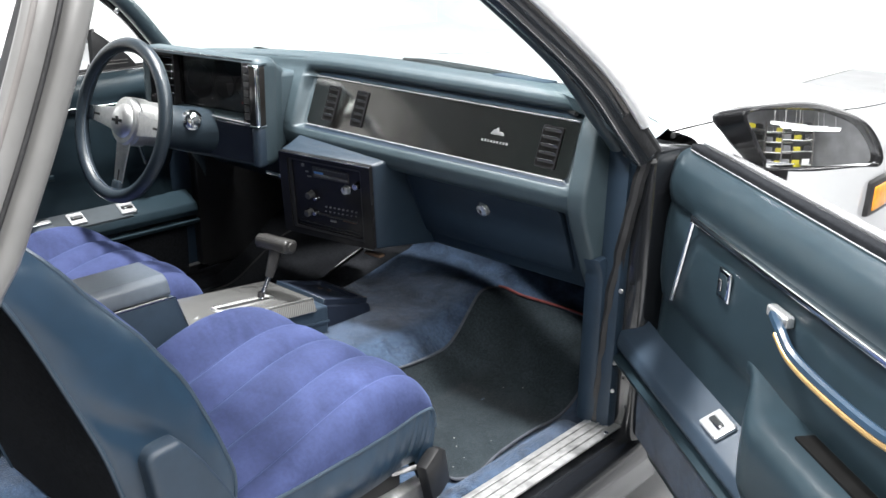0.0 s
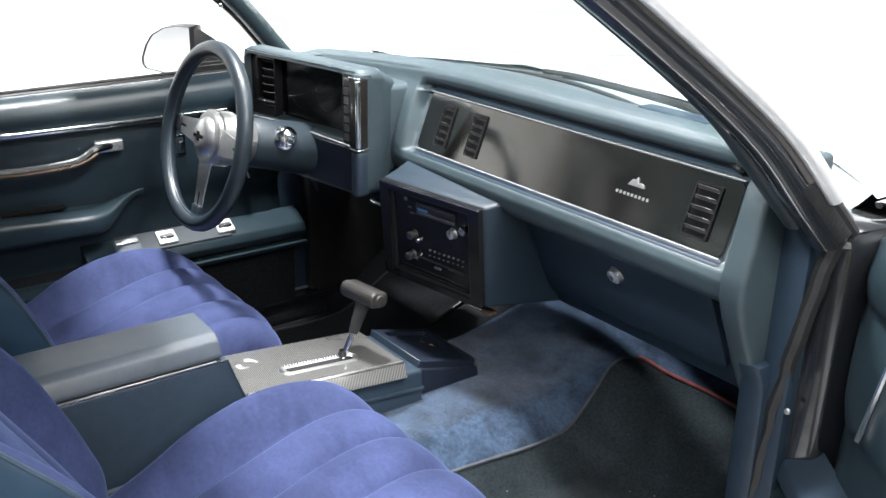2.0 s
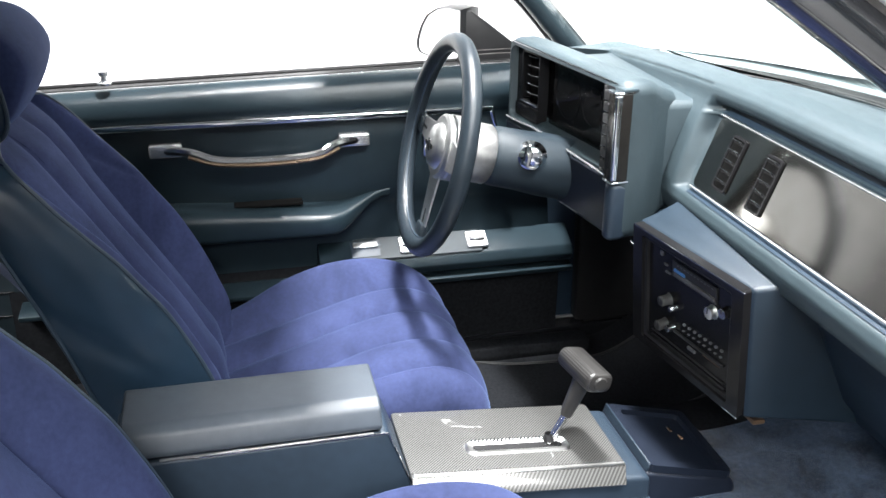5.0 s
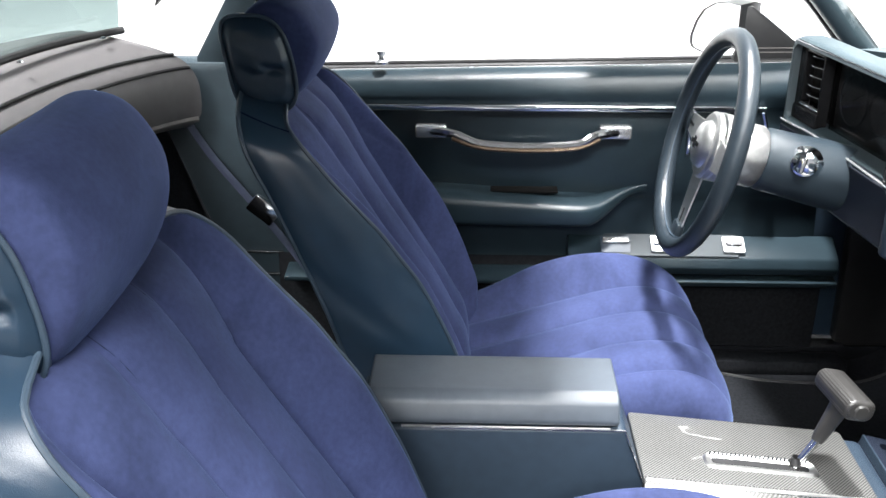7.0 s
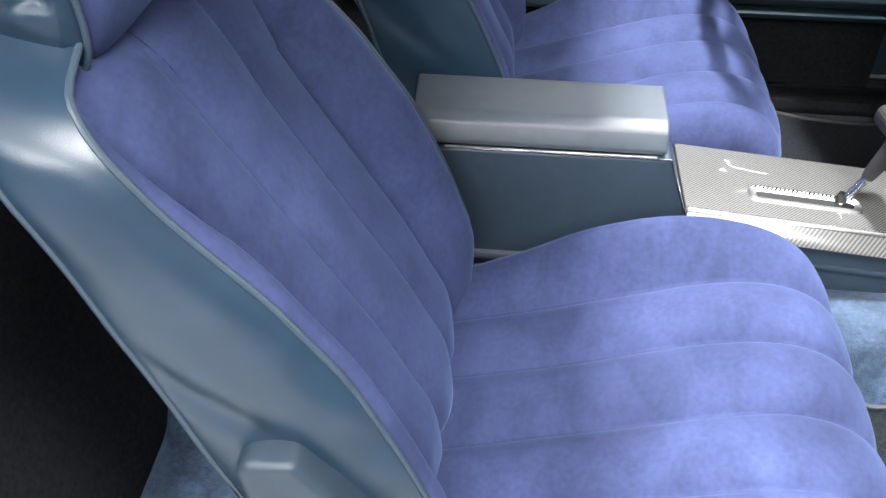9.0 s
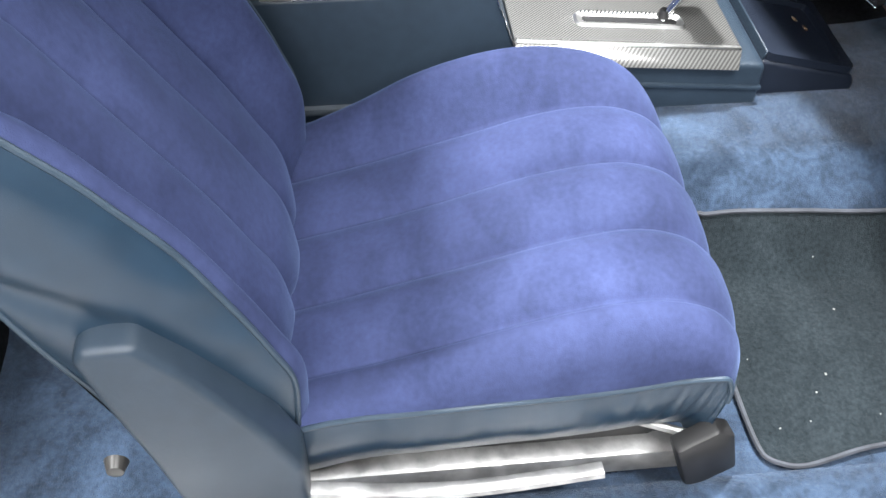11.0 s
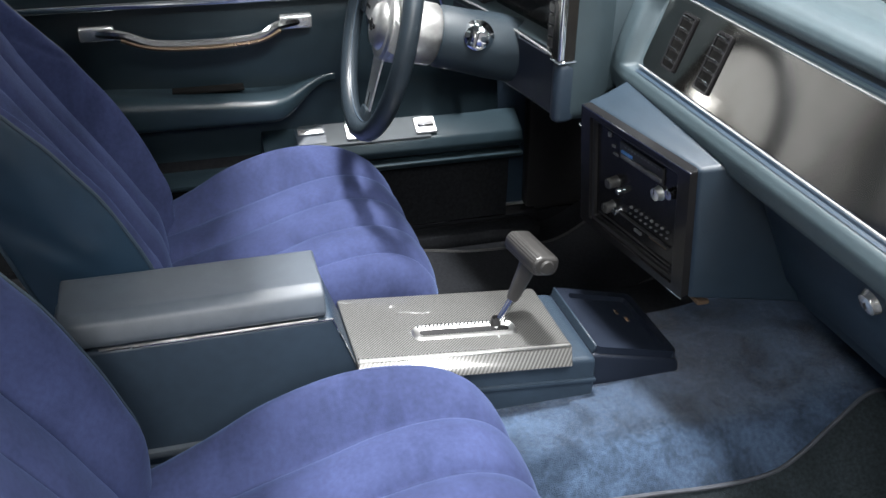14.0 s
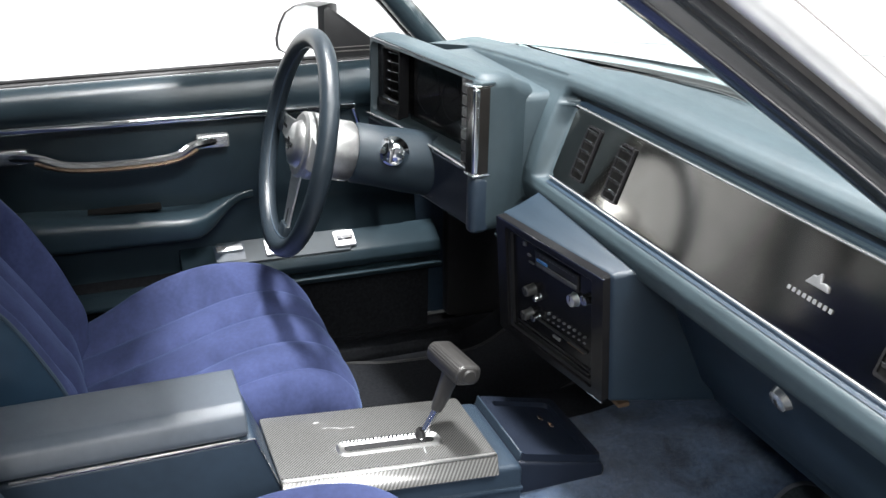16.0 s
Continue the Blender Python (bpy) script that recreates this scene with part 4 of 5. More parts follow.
    for k in range(7):
        part("warning_lamp", box((0.152, -0.0215, 0.814 + 0.018 * k), (0.170, -0.015, 0.829 + 0.018 * k), 0.002, 1, M), BLACK, c)
    ln = part("lens", box((-0.092, 0.018, 0.817), (0.128, 0.0185, 0.941), 0, 1, M), CLEAR, c, "clear cluster lens")
    ln.visible_shadow = False
    return c


instrument_cluster()


# ---- steering ----
def steering():
    hub = Vector((-0.350, -0.390, 0.821))
    up = Vector((0, math.sin(radians(14)), math.cos(radians(14))))
    R = Matrix((Vector((1, 0, 0)), up, Vector((1, 0, 0)).cross(up))).transposed().to_4x4()
    M = Matrix.Translation(hub) @ R
    w = thing("steering_wheel", "three-spoke steering wheel with blue leather rim and brushed spokes", "steering wheel", at=tuple(hub))
    rim_r = 0.170
    part("rim", tube([tuple(M @ Vector((rim_r * math.cos(2 * math.pi * k / 32), rim_r * math.sin(2 * math.pi * k / 32), 0))) for k in range(32)], 0.0152, 14, True, steps=96), WHEELV, w, "blue leather wrapped rim")
    part("stitching", tube([tuple(M @ Vector(((rim_r - 0.016) * math.cos(2 * math.pi * k / 32), (rim_r - 0.016) * math.sin(2 * math.pi * k / 32), 0.002))) for k in range(32)], 0.0016, 5, True, steps=96), PIPING, w)
    for a in (90 + 90, 0, 270):
        A = M @ pose(0, 0, 0, 0, 0, a)
        sp = prism([(0.03, -0.030), (0.06, -0.025), (0.10, -0.020), (0.165, -0.014), (0.165, 0.014), (0.10, 0.020), (0.06, 0.025), (0.03, 0.030)], "z", -0.014, -0.010, 0.001, 1, A)
        s = part("spoke", sp, BRUSHED, w, "brushed steel spoke")
        part("spoke_sleeve", box((0.135, -0.017, -0.018), (0.17, 0.017, -0.004), 0.005, 2, A), WHEELV, s)
        part("spoke_slot", prism(rrect(0.030, 0.005, 0.0024), "z", -0.0102, -0.0095, 0, m=A @ pose(0.125, 0, 0)), BLACK, s)
    part("hub_plate", lathe([(0.0, -0.004), (0.05, -0.004), (0.054, -0.008), (0.054, -0.016), (0.03, -0.02)], 32, M), BRUSHED, w, "round steel hub")
    b = part("horn_button", lathe([(0, 0.012), (0.02, 0.011), (0.033, 0.006), (0.038, -0.002), (0.04, -0.006)], 32, M), BRUSHED, w, "domed chrome horn button")
    part("emblem", prism([(-0.02, -0.004), (-0.006, -0.004), (-0.003, -0.009), (0.008, -0.009), (0.006, -0.003), (0.02, -0.003), (0.02, 0.004), (0.006, 0.004), (0.003, 0.009), (-0.008, 0.009), (-0.006, 0.003), (-0.02, 0.003)], "z", 0.0085, 0.013, 0.0005, 1, M), GLOSSBLACK, b)
    part("adapter", lathe([(0.052, -0.016), (0.055, -0.02), (0.054, -0.050), (0.050, -0.054), (0.050, -0.088), (0.047, -0.092), (0.03, -0.092)], 32, M), BRUSHED, w, "polished hub adapter sleeve")
    c = thing("steering_column", "blue steering column with chrome ignition switch", "steering column", at=tuple(hub + Vector((0, 0.2, -0.1))))
    part("shroud", lathe([(0.0, -0.092), (0.046, -0.093), (0.050, -0.100), (0.051, -0.15), (0.054, -0.19), (0.054, -0.26), (0.04, -0.27), (0.035, -0.42)], 28, M), COLUMNM, c, "blue column shroud")
    K = M @ pose(0.045, 0.022, -0.150, 0, 65, 0)
    ig = part("ignition_switch", lathe([(0, 0.02), (0.014, 0.0195), (0.02, 0.016), (0.022, 0.008), (0.026, 0.0)], 24, K), CHROME, c, "chrome ignition lock")
    part("key_tab", box((-0.003, -0.013, 0.019), (0.003, 0.013, 0.030), 0.0015, 1, K), CHROME, ig)
    part("stalk", tube([tuple(M @ Vector(p)) for p in ((-0.05, -0.02, -0.1), (-0.1, -0.02, -0.09), (-0.16, -0.02, -0.08))], 0.006, 8), BLACK, c)


steering()


# ---- console ----
def console():
    c = thing("centre_console", "blue plastic centre console with armrest bin and patterned shift plate", "console", at=(0, -0.5, 0.25))
    part("base", prism([(-0.54, 0.24), (-0.54, 0.468), (-0.175, 0.436), (-0.165, 0.43), (-0.165, 0.30), (-0.2, 0.24)], "x", -0.105, 0.078, 0.007, 3), CONSOLE, c, "blue plastic console base")
    part("base_ledge", prism([(-0.54, 0.425), (-0.54, 0.433), (-0.165, 0.40), (-0.165, 0.393)], "x", -0.110, 0.083, 0.003), CONSOLE, c)
    T = math.degrees(math.atan2(0.485 - 0.457, 0.31))
    P = Matrix.Translation((-0.008, -0.362, 0.469)) @ pose(0, 0, 0, -T)
    pl = part("shift_plate", prism(rrect(0.166, 0.315, 0.006), "z", -0.012, 0.004, 0.002, 2, P), CARBON, c, "silver-grey woven pattern shift plate")
    part("plate_edge", prism([(0.082, 0.001), (0.096, -0.026), (0.078, -0.03), (0.070, 0.0)], "y", -0.157, 0.157, 0.0015, 1, P @ pose(0, 0, 0.004)), RIBBED, pl, "ribbed metal edge of the shift plate")
    part("plate_bead", box((0.076, -0.156, 0.0035), (0.083, 0.156, 0.0065), 0.002, 1, P), BRUSHED, pl)
    part("slot", prism(rrect(0.013, 0.135, 0.006), "z", 0.004, 0.0052, 0, m=P @ pose(0.022, 0.012, 0)), BLACK, pl, "dark shift gate slot")
    gate = bmesh.new()
    for o0, o1, z0, z1 in ((rrect(0.034, 0.158, 0.012), rrect(0.030, 0.152, 0.011), 0.004, 0.0075), (rrect(0.030, 0.152, 0.011), rrect(0.013, 0.135, 0.006), 0.0075, 0.0045)):
        la, lb = ([gate.verts.new((u, v, z)) for u, v in o] for o, z in ((o0, z0), (o1, z1)))
        for i in range(len(la)):
            gate.faces.new((la[i], la[(i + 1) % len(la)], lb[(i + 1) % len(la)], lb[i]))
    bmesh.ops.transform(gate, matrix=P @ pose(0.022, 0.012, 0), verts=gate.verts)
    part("slot_rim", gate, BRUSHED, pl, "bright dished rim of the shift gate")
    for k in range(24):
        part("rib", box((-0.0012, -0.0045, -0.0005), (0.0012, 0.0045, 0.0012), 0.0004, 1, P @ pose(0.008, -0.055 + 0.0058 * k, 0.0065, 0, 0, 60)), CHROME, pl)
    # armrest bin
    part("bin", prism([(-0.90, 0.24), (-0.90, 0.562), (-0.548, 0.562), (-0.518, 0.478), (-0.515, 0.24)], "x", -0.062, 0.070, 0.006, 3), CONSOLE, c, "blue plastic armrest bin")
    part("bin_edge", rod([(0.0695, -0.8, 0.5615), (0.0695, -0.549, 0.5615), (0.0695, -0.519, 0.478)], 0.0013, 6), CHROME, c, "thin bright edge of the bin")
    part("bin_ledge", box((-0.07, -0.95, 0.385), (0.079, -0.545, 0.397), 0.004), LIDM, c)
    lid = part("lid", prism([(-0.048, 0.567), (-0.050, 0.598), (-0.040, 0.607), (0.045, 0.605), (0.060, 0.596), (0.070, 0.572), (0.068, 0.567)], "y", -0.885, -0.556, 0.004, 3), LIDM, c, "padded grey-blue armrest lid")
    part("lid_seam", box((0.0685, -0.84, 0.5632), (0.0717, -0.568, 0.5655), 0.0005, 1), WORNMETAL, lid, "worn metal hinge strip")
    # front tray
    part("tray_base", prism([(-0.165, 0.25), (-0.165, 0.428), (-0.02, 0.392), (-0.015, 0.38), (-0.015, 0.3), (0.0, 0.25)], "x", -0.118, 0.060, 0.006, 3), NAVY, c, "dark blue plastic front tray")
    t = math.degrees(math.atan2(0.036, 0.145))
    Q = Matrix.Translation((-0.029, -0.091, 0.4115)) @ pose(0, 0, 0, -t)
    part("tray_rim", ring_frame(rrect(0.172, 0.14, 0.008), rrect(0.142, 0.108, 0.008), "z", -0.002, 0.010, Q), NAVY, c)
    part("tray_floor", box((-0.072, -0.055, -0.001), (0.072, 0.055, 0.0015), 0, 1, Q), NAVY, c)
    part("tray_divider", box((-0.085, -0.0735, -0.004), (0.085, -0.0700, 0.012), 0.0015, 1, Q), CONSOLE, c)
    for x, y in ((-0.04, 0.02), (-0.02, 0.03)):
        part("crumb", box((x, y, 0.0015), (x + 0.012, y + 0.006, 0.0035), 0.001, 1, Q), TAN, c)
    # shifter
    s = thing("gear_lever", "gear lever with grey T handle on a chrome shaft", "gear lever", at=(0.012, -0.3, 0.475))
    part("shaft", rod([(0.012, -0.302, 0.47), (0.012, -0.275, 0.52)], 0.0055, 10), CHROME, s, "chrome shaft")
    part("boot", lathe([(0.008, 0.0), (0.008, 0.004), (0.007, 0.008), (0.0058, 0.012)], 16, pose(0.012, -0.302, 0.474)), BLACK, s)
    part("grip_stem", lathe([(0.0085, 0), (0.010, 0.01), (0.013, 0.05), (0.015, 0.065)], 16, Matrix.Translation((0.012, -0.278, 0.514)) @ pose(0, 0, 0, -22)), GRIP, s, "grey plastic stem")
    H = Matrix.Translation((0.008, -0.250, 0.583)) @ pose(0, 0, 0, -12, 0, 8)
    part("grip", prism(rrect(0.042, 0.030, 0.012), "x", -0.048, 0.042, 0.006, 3, H @ pose(0, 0, 0)), GRIP, s, "grey plastic T handle")
    part("button", lathe([(0, 0.004), (0.009, 0.003), (0.011, 0)], 16, H @ pose(0.042, 0, 0, 0, 90, 0)), GRIP, s)


console()


# ---- seats ----
def pillow(s, seams):
    """Stuffed channels between the seams, with a crease at each seam."""
    qs = [-1.0, *sorted(seams), 1.0]
    for a, b in zip(qs, qs[1:]):
        if s <= b or b == 1.0:
            t = min(max((s - a) / max(b - a, 1e-4), 0), 1)
            return (1 - abs(2 * t - 1) ** 3.2) * min(1.0, (b - a) / 0.4) ** 0.7
    return 0.0


def curve(pts):
    """A smooth curve through (height or depth, value) pairs with the first rising."""
    ps = [spline(pts, k / 160) for k in range(161)]
    xs, ys = [float(p[0]) for p in ps], [float(p[1]) for p in ps]
    return lambda q: float(np.interp(q, xs, ys))


# the backrest's depth by height: along the middle, the side piping and the rear welt
MIDDLE = curve([(0.40, -0.824), (0.45, -0.826), (0.50, -0.833), (0.535, -0.850), (0.60, -0.884), (0.66, -0.920), (0.71, -0.951), (0.76, -0.981), (0.807, -1.008), (0.841, -1.027), (0.875, -1.049), (0.92, -1.080)])
WINGS = curve([(0.40, -0.806), (0.455, -0.803), (0.51, -0.803), (0.551, -0.815), (0.596, -0.831), (0.644, -0.853), (0.688, -0.876), (0.728, -0.904), (0.764, -0.929), (0.796, -0.957), (0.834, -0.990), (0.869, -1.018), (0.92, -1.064)])
REAR = curve([(0.38, -0.925), (0.45, -0.945), (0.505, -0.962), (0.558, -0.978), (0.637, -1.002), (0.701, -1.026), (0.741, -1.042), (0.784, -1.059), (0.83, -1.079), (0.88, -1.103), (0.945, -1.126)])
HALF = curve([(0.38, 0.190), (0.46, 0.196), (0.55, 0.200), (0.70, 0.201), (0.82, 0.201), (0.86, 0.200), (0.885, 0.194), (0.905, 0.178), (0.918, 0.150), (0.926, 0.112)])
HALF_REAR = curve([(0.38, 0.210), (0.60, 0.219), (0.80, 0.219), (0.87, 0.215), (0.905, 0.202), (0.93, 0.168), (0.946, 0.112)])
WING_SEAM = curve([(0.38, 0.120), (0.45, 0.138), (0.54, 0.142), (0.77, 0.142), (0.80, 0.150), (0.83, 0.158), (0.87, 0.162), (0.905, 0.150), (0.926, 0.100)])
# the cushion: crown along the seams, side edges, and the raised inner roll
CROWN = [(-0.87, 0.412), (-0.82, 0.421), (-0.724, 0.447), (-0.66, 0.467), (-0.60, 0.486), (-0.535, 0.506), (-0.48, 0.516), (-0.435, 0.513), (-0.395, 0.496), (-0.368, 0.468), (-0.355, 0.440), (-0.353, 0.418)]
ROLL = curve([(-0.87, 0.0), (-0.82, 0.006), (-0.73, 0.024), (-0.66, 0.040), (-0.59, 0.043), (-0.53, 0.033), (-0.46, 0.015), (-0.40, 0.004), (-0.35, 0.0)])
EDGE = curve([(-0.87, 0.425), (-0.80, 0.432), (-0.66, 0.436), (-0.50, 0.445), (-0.41, 0.455), (-0.35, 0.452)])
CUSHION_SEAMS = (0.248, 0.345, 0.447, 0.540)


def seat(ox, dyc, dyb, head_up, inner, side, label):
    """A bucket seat; ox shifts it across the car, dyc and dyb move cushion and backrest forward, inner widens the wing beside the console or far door, side is the direction of the door."""
    cx = 0.397 + ox
    st = thing("bucket_seat", label, "car seat", "front bucket seats", at=(cx, -0.6, 0.25))
    xi, xo = 0.150, 0.595
    seams = [2 * (q - xi) / (xo - xi) - 1 for q in CUSHION_SEAMS]
    def cush(u, v):
        s = 2 * u - 1
        x = xi + (xo - xi) * u
        y, z0 = spline(CROWN, v)
        edge = min(EDGE(y), z0 - 0.004)
        z = z0 + 0.0160 * pillow(s, seams) * smooth(0.0, 0.1, v) * smooth(1.0, 0.93, v)
        if x > 0.53:
            w = (x - 0.53) / (xo - 0.53)
            z += (edge - z) * (1 - max(0.0, 1 - w**2.6) ** (1 / 2.2))
        if x < 0.248:
            w = (0.248 - x) / (0.248 - xi)
            z += ROLL(y) * smooth(0.0, 0.75, w)
            z += (min(edge + 0.03 + 0.8 * ROLL(y), z0) - 0.012 - z) * (1 - max(0.0, 1 - w**9) ** (1 / 3.0))
        y -= (0.024 if s > 0 else 0.012) * abs(s) ** 7 * smooth(-0.48, -0.355, y)
        n = noise.noise(Vector((x * 9 + cx * 30, y * 9, 1.7)))
        return (x + ox, y + dyc, z + 0.0028 * n)
    part("cushion", grid(cush, 181, 80), VELOUR, st, "royal blue velour cushion with stitched channels", angle=80)
    ringp = [cush(0, k / 30) for k in range(31)] + [cush(k / 20, 1.0) for k in range(1, 20)] + [cush(1, 1 - k / 30) for k in range(31)]
    for q in seams:
        part("seam", tube([tuple(Vector(cush((q + 1) / 2, 0.06 + 0.90 * k / 24)) - Vector((0, 0, 0.0007))) for k in range(25)], 0.0012, 5, steps=60), SEAM, st)
    part("cushion_piping", tube(ringp, 0.0031, 8, steps=160), PIPING, st, "grey-blue vinyl piping")
    def skirt(u, v):
        p = Vector(spline(ringp, u))
        c = Vector((cx, -0.6 + dyc, 0))
        q = c + (p - c) * (1 - 0.10 * v)
        g = (0.006 * noise.noise(Vector((u * 70, v * 1.5, cx))) + 0.004 * noise.noise(Vector((u * 160, v * 2, 3 + cx)))) * math.sin(math.pi * min(1, v + 0.12))
        q += (p - c).normalized() * g
        return (q.x + (p.x - cx) * 0.05 * math.sin(math.pi * v), q.y, p.z - 0.105 * v)
    part("cushion_skirt", grid(skirt, 300, 12), VINYL, st, "blue vinyl cushion skirt", angle=80)
    part("seat_base", box((cx - 0.16, -0.82, 0.27), (cx + 0.16, -0.42, 0.36), 0.01), BLACK, st)
    for sx in (-1, 1):
        part("seat_rail", box((cx + sx * 0.17 - 0.015, -0.86, 0.262), (cx + sx * 0.17 + 0.015, -0.36, 0.30), 0.005), WORNMETAL, st, "bare metal seat rail")
    # backrest: three channels in the middle between two raised wings
    top = 0.925
    def back(u, v):
        s = 2 * u - 1
        z = 0.405 + (top - 0.405) * v
        h, c, e = HALF(z) * (inner if s < 0 else 1.0), MIDDLE(z), WINGS(z)
        q = WING_SEAM(z) / h
        y = c
        if abs(s) > q:
            w = (abs(s) - q) / (1 - q)
            y += (e - c) * math.sin(0.5 * math.pi * w) ** 0.85 + 0.013 * math.sin(math.pi * w**1.4) ** 1.2 * smooth(0.91, 0.80, z)
        else:
            y += (0.0115 * pillow(s / q, (-0.352, 0.352)) + 0.012 * (1 - (s / q) ** 2)) * smooth(0.0, 0.08, v) * smooth(1.0, 0.9, v)
        y += 0.0025 * noise.noise(Vector((s * 3 + cx * 30, z * 9, 4.2)))
        # pucker in the inner wing, running into its seam
        xw = h * s + 0.163 + 0.10 * (z - 0.80) ** 2 / 0.01
        y -= 0.006 * math.exp(-((xw / 0.006) ** 2)) * smooth(0.745, 0.775, z) * smooth(0.845, 0.81, z)
        return (cx + h * s, y + dyb, z)
    part("backrest", grid(back, 161, 80), VELOUR, st, "royal blue velour backrest with stitched channels", angle=80)
    def on_back(v, x):
        z = 0.405 + (top - 0.405) * v
        return tuple(Vector(back((x / (HALF(z) * (inner if x < 0 else 1.0)) + 1) / 2, v)) - Vector((0, 0.0014, 0)))
    for sx in (-1, 1):
        part("seam", tube([on_back(k / 40, sx * WING_SEAM(0.405 + (top - 0.405) * k / 40)) for k in range(2, 41)], 0.0012, 5, steps=90), SEAM, st)
        part("seam", tube([on_back(k / 40, sx * 0.050) for k in range(2, 41)], 0.0012, 5, steps=80), SEAM, st)
    for sx in (-1, 1):
        u0 = (1 + sx) / 2
        part("back_piping", tube([back(u0, k / 40) for k in range(41)], 0.0031, 8, steps=110), PIPING, st, "grey-blue vinyl piping")
        def shell(u, v):
            a = Vector(back(u0, v))
            z = 0.39 + 0.555 * v
            e = Vector((cx + sx * HALF_REAR(z) * (inner if sx < 0 else 1.0), REAR(z) + dyb, z))
            q = a + (e - a) * u
            wob = 0.0015 * noise.noise(Vector((u * 3, v * 6, cx * 20 + sx)))
            q.x += sx * (0.015 * (math.sin(math.pi * u) ** 0.7 if 0 < u < 1 else 0) * (0.55 + 0.45 * math.sin(math.pi * v)) + wob) * smooth(1.0, 0.90, v)
            # slack folds above the hinge cover and a soft trough along the middle
            fold = math.exp(-(((v - 0.43 - 0.26 * (u - 0.5)) / 0.050) ** 2)) * smooth(0.25, 0.70, u) * smooth(1.02, 0.85, u)
            q.x -= sx * (0.007 * fold + 0.005 * smooth(0.45, 0.22, v) * smooth(0.1, 0.6, u))
            q.x -= sx * 0.003 * math.exp(-(((u - 0.52 - 0.25 * (0.7 - v)) / 0.22) ** 2)) * smooth(0.42, 0.60, v) * smooth(0.98, 0.80, v)
            q.x += sx * 0.002 * math.sin(42 * v + 5 * u) * math.exp(-(((v - 0.5) / 0.22) ** 2)) * math.exp(-(((u - 0.08) / 0.08) ** 2))
            return q
        part("side_bolster", grid(shell, 30, 70), VINYL, st, "glossy blue vinyl side of the backrest", angle=80)
        if ox < 0:
            part("shoulder_seam", tube([tuple(shell(k / 20, 0.955 + 0.015 * k / 20) - Vector((sx * 0.0006, 0, 0))) for k in range(21)], 0.0011, 5, steps=30), SEAM, st)
        part("shell_welt", tube([tuple(shell(1, k / 30)) for k in range(31)], 0.0034, 8, steps=80), PIPING, st)
    def rearp(u, v):
        z = 0.39 + 0.555 * v
        return Vector((cx + (2 * u - 1) * HALF_REAR(z) * (inner if u < 0.5 else 1.0), REAR(z) + dyb - 0.02 * math.sin(math.pi * u) * math.sin(math.pi * v), z))
    part("back_panel", grid(rearp, 16, 30), DARKCARPET, st, "black cloth back panel", angle=80)
    def topcap(u, v):
        a, b = Vector(back(u, 1.0)), Vector(rearp(u, 1.0))
        return a + (b - a) * v + Vector((0, 0, 0.016 * math.sin(math.pi * v) ** 0.7 * (1 - 0.6 * abs(2 * u - 1) ** 6)))
    part("top_cap", grid(topcap, 40, 7), VINYL, st, angle=80)
    # headrest
    hs = [(a + 1.2 * dyb - 0.010, b + head_up * (1 - smooth(0.93, 1.06, b)) - 0.002) for a, b in ((-1.130, 0.900), (-1.140, 0.945), (-1.137, 1.010), (-1.118, 1.053), (-1.085, 1.070), (-1.045, 1.056), (-1.018, 1.008), (-1.022, 0.955), (-1.048, 0.908), (-1.085, 0.888))]
    cy, cz = sum(a[0] for a in hs) / len(hs), sum(a[1] for a in hs) / len(hs)
    hh = 0.116
    def head(u, s, k=1.0):
        p = spline(hs, u, True)
        r = (1 - abs(s) ** 5) ** (1 / 5) if abs(s) < 1 else 0
        r = (0.72 + 0.28 * r) * k
        return (cx + hh * s, cy + (p[0] - cy) * r + 0.006 * (1 - s * s), cz + (p[1] - cz) * r)
    def body(u, v):
        k = v * 48
        if k < 6 or k > 42:
            e = -1 if k < 6 else 1
            q = max(0.001, (k if k < 6 else 48 - k) / 6)
            return (cx + e * hh * (0.97 + 0.06 * (1 - q * q)), *head(u, e * 0.97, q)[1:])
        return head(u, (k - 24) / 18 * 0.97)
    part("headrest", grid(body, 48, 49, True), VELOUR, st, "blue velour headrest", angle=80)
    for sx in (-1, 1):
        oy, oz = cy - 0.020, cz - 0.012 - 0.05 * head_up
        ch = 0.074 - 0.23 * head_up
        def cheek(u, v):
            a = 2 * math.pi * u
            r = max(0.001, 1 - v) if v > 0.15 else 1.0
            c0, s0 = math.cos(a), math.sin(a)
            q = (abs(c0) ** 3.4 + abs(s0) ** 3.4) ** (-1 / 3.4)
            y, z = 0.046 * q * c0 * r, ch * q * s0 * r
            y -= 0.012 * (z / 0.074) - 0.006 * (1 - (z / 0.074) ** 2)
            wr = noise.noise(Vector((y * 18, z * 60 + y * 25, cx + sx)))
            pull = math.exp(-(((z + 0.4 * y - 0.005) / 0.006) ** 2)) + math.exp(-(((z - 0.3 * y + 0.014) / 0.005) ** 2))
            x = hh * 0.97 - 0.012 + 0.026 * min(1, v / 0.25) ** 0.5 + 0.012 * (1 - r) + 0.006 * wr * (1 - r * r) - 0.006 * pull * smooth(-0.01, 0.035, y) * (1 - r * r)
            return (cx + sx * x, oy + y, oz + z)
        part("headrest_side", grid(cheek, 64, 22, True), VINYL, st, "wrinkled blue vinyl headrest side", angle=80)
        part("headrest_piping", tube([tuple(Vector(cheek(k / 40, 0.15)) + Vector((sx * 0.0002, 0, 0))) for k in range(40)], 0.0027, 8, True, steps=90), PIPING, st, "grey-blue vinyl piping")
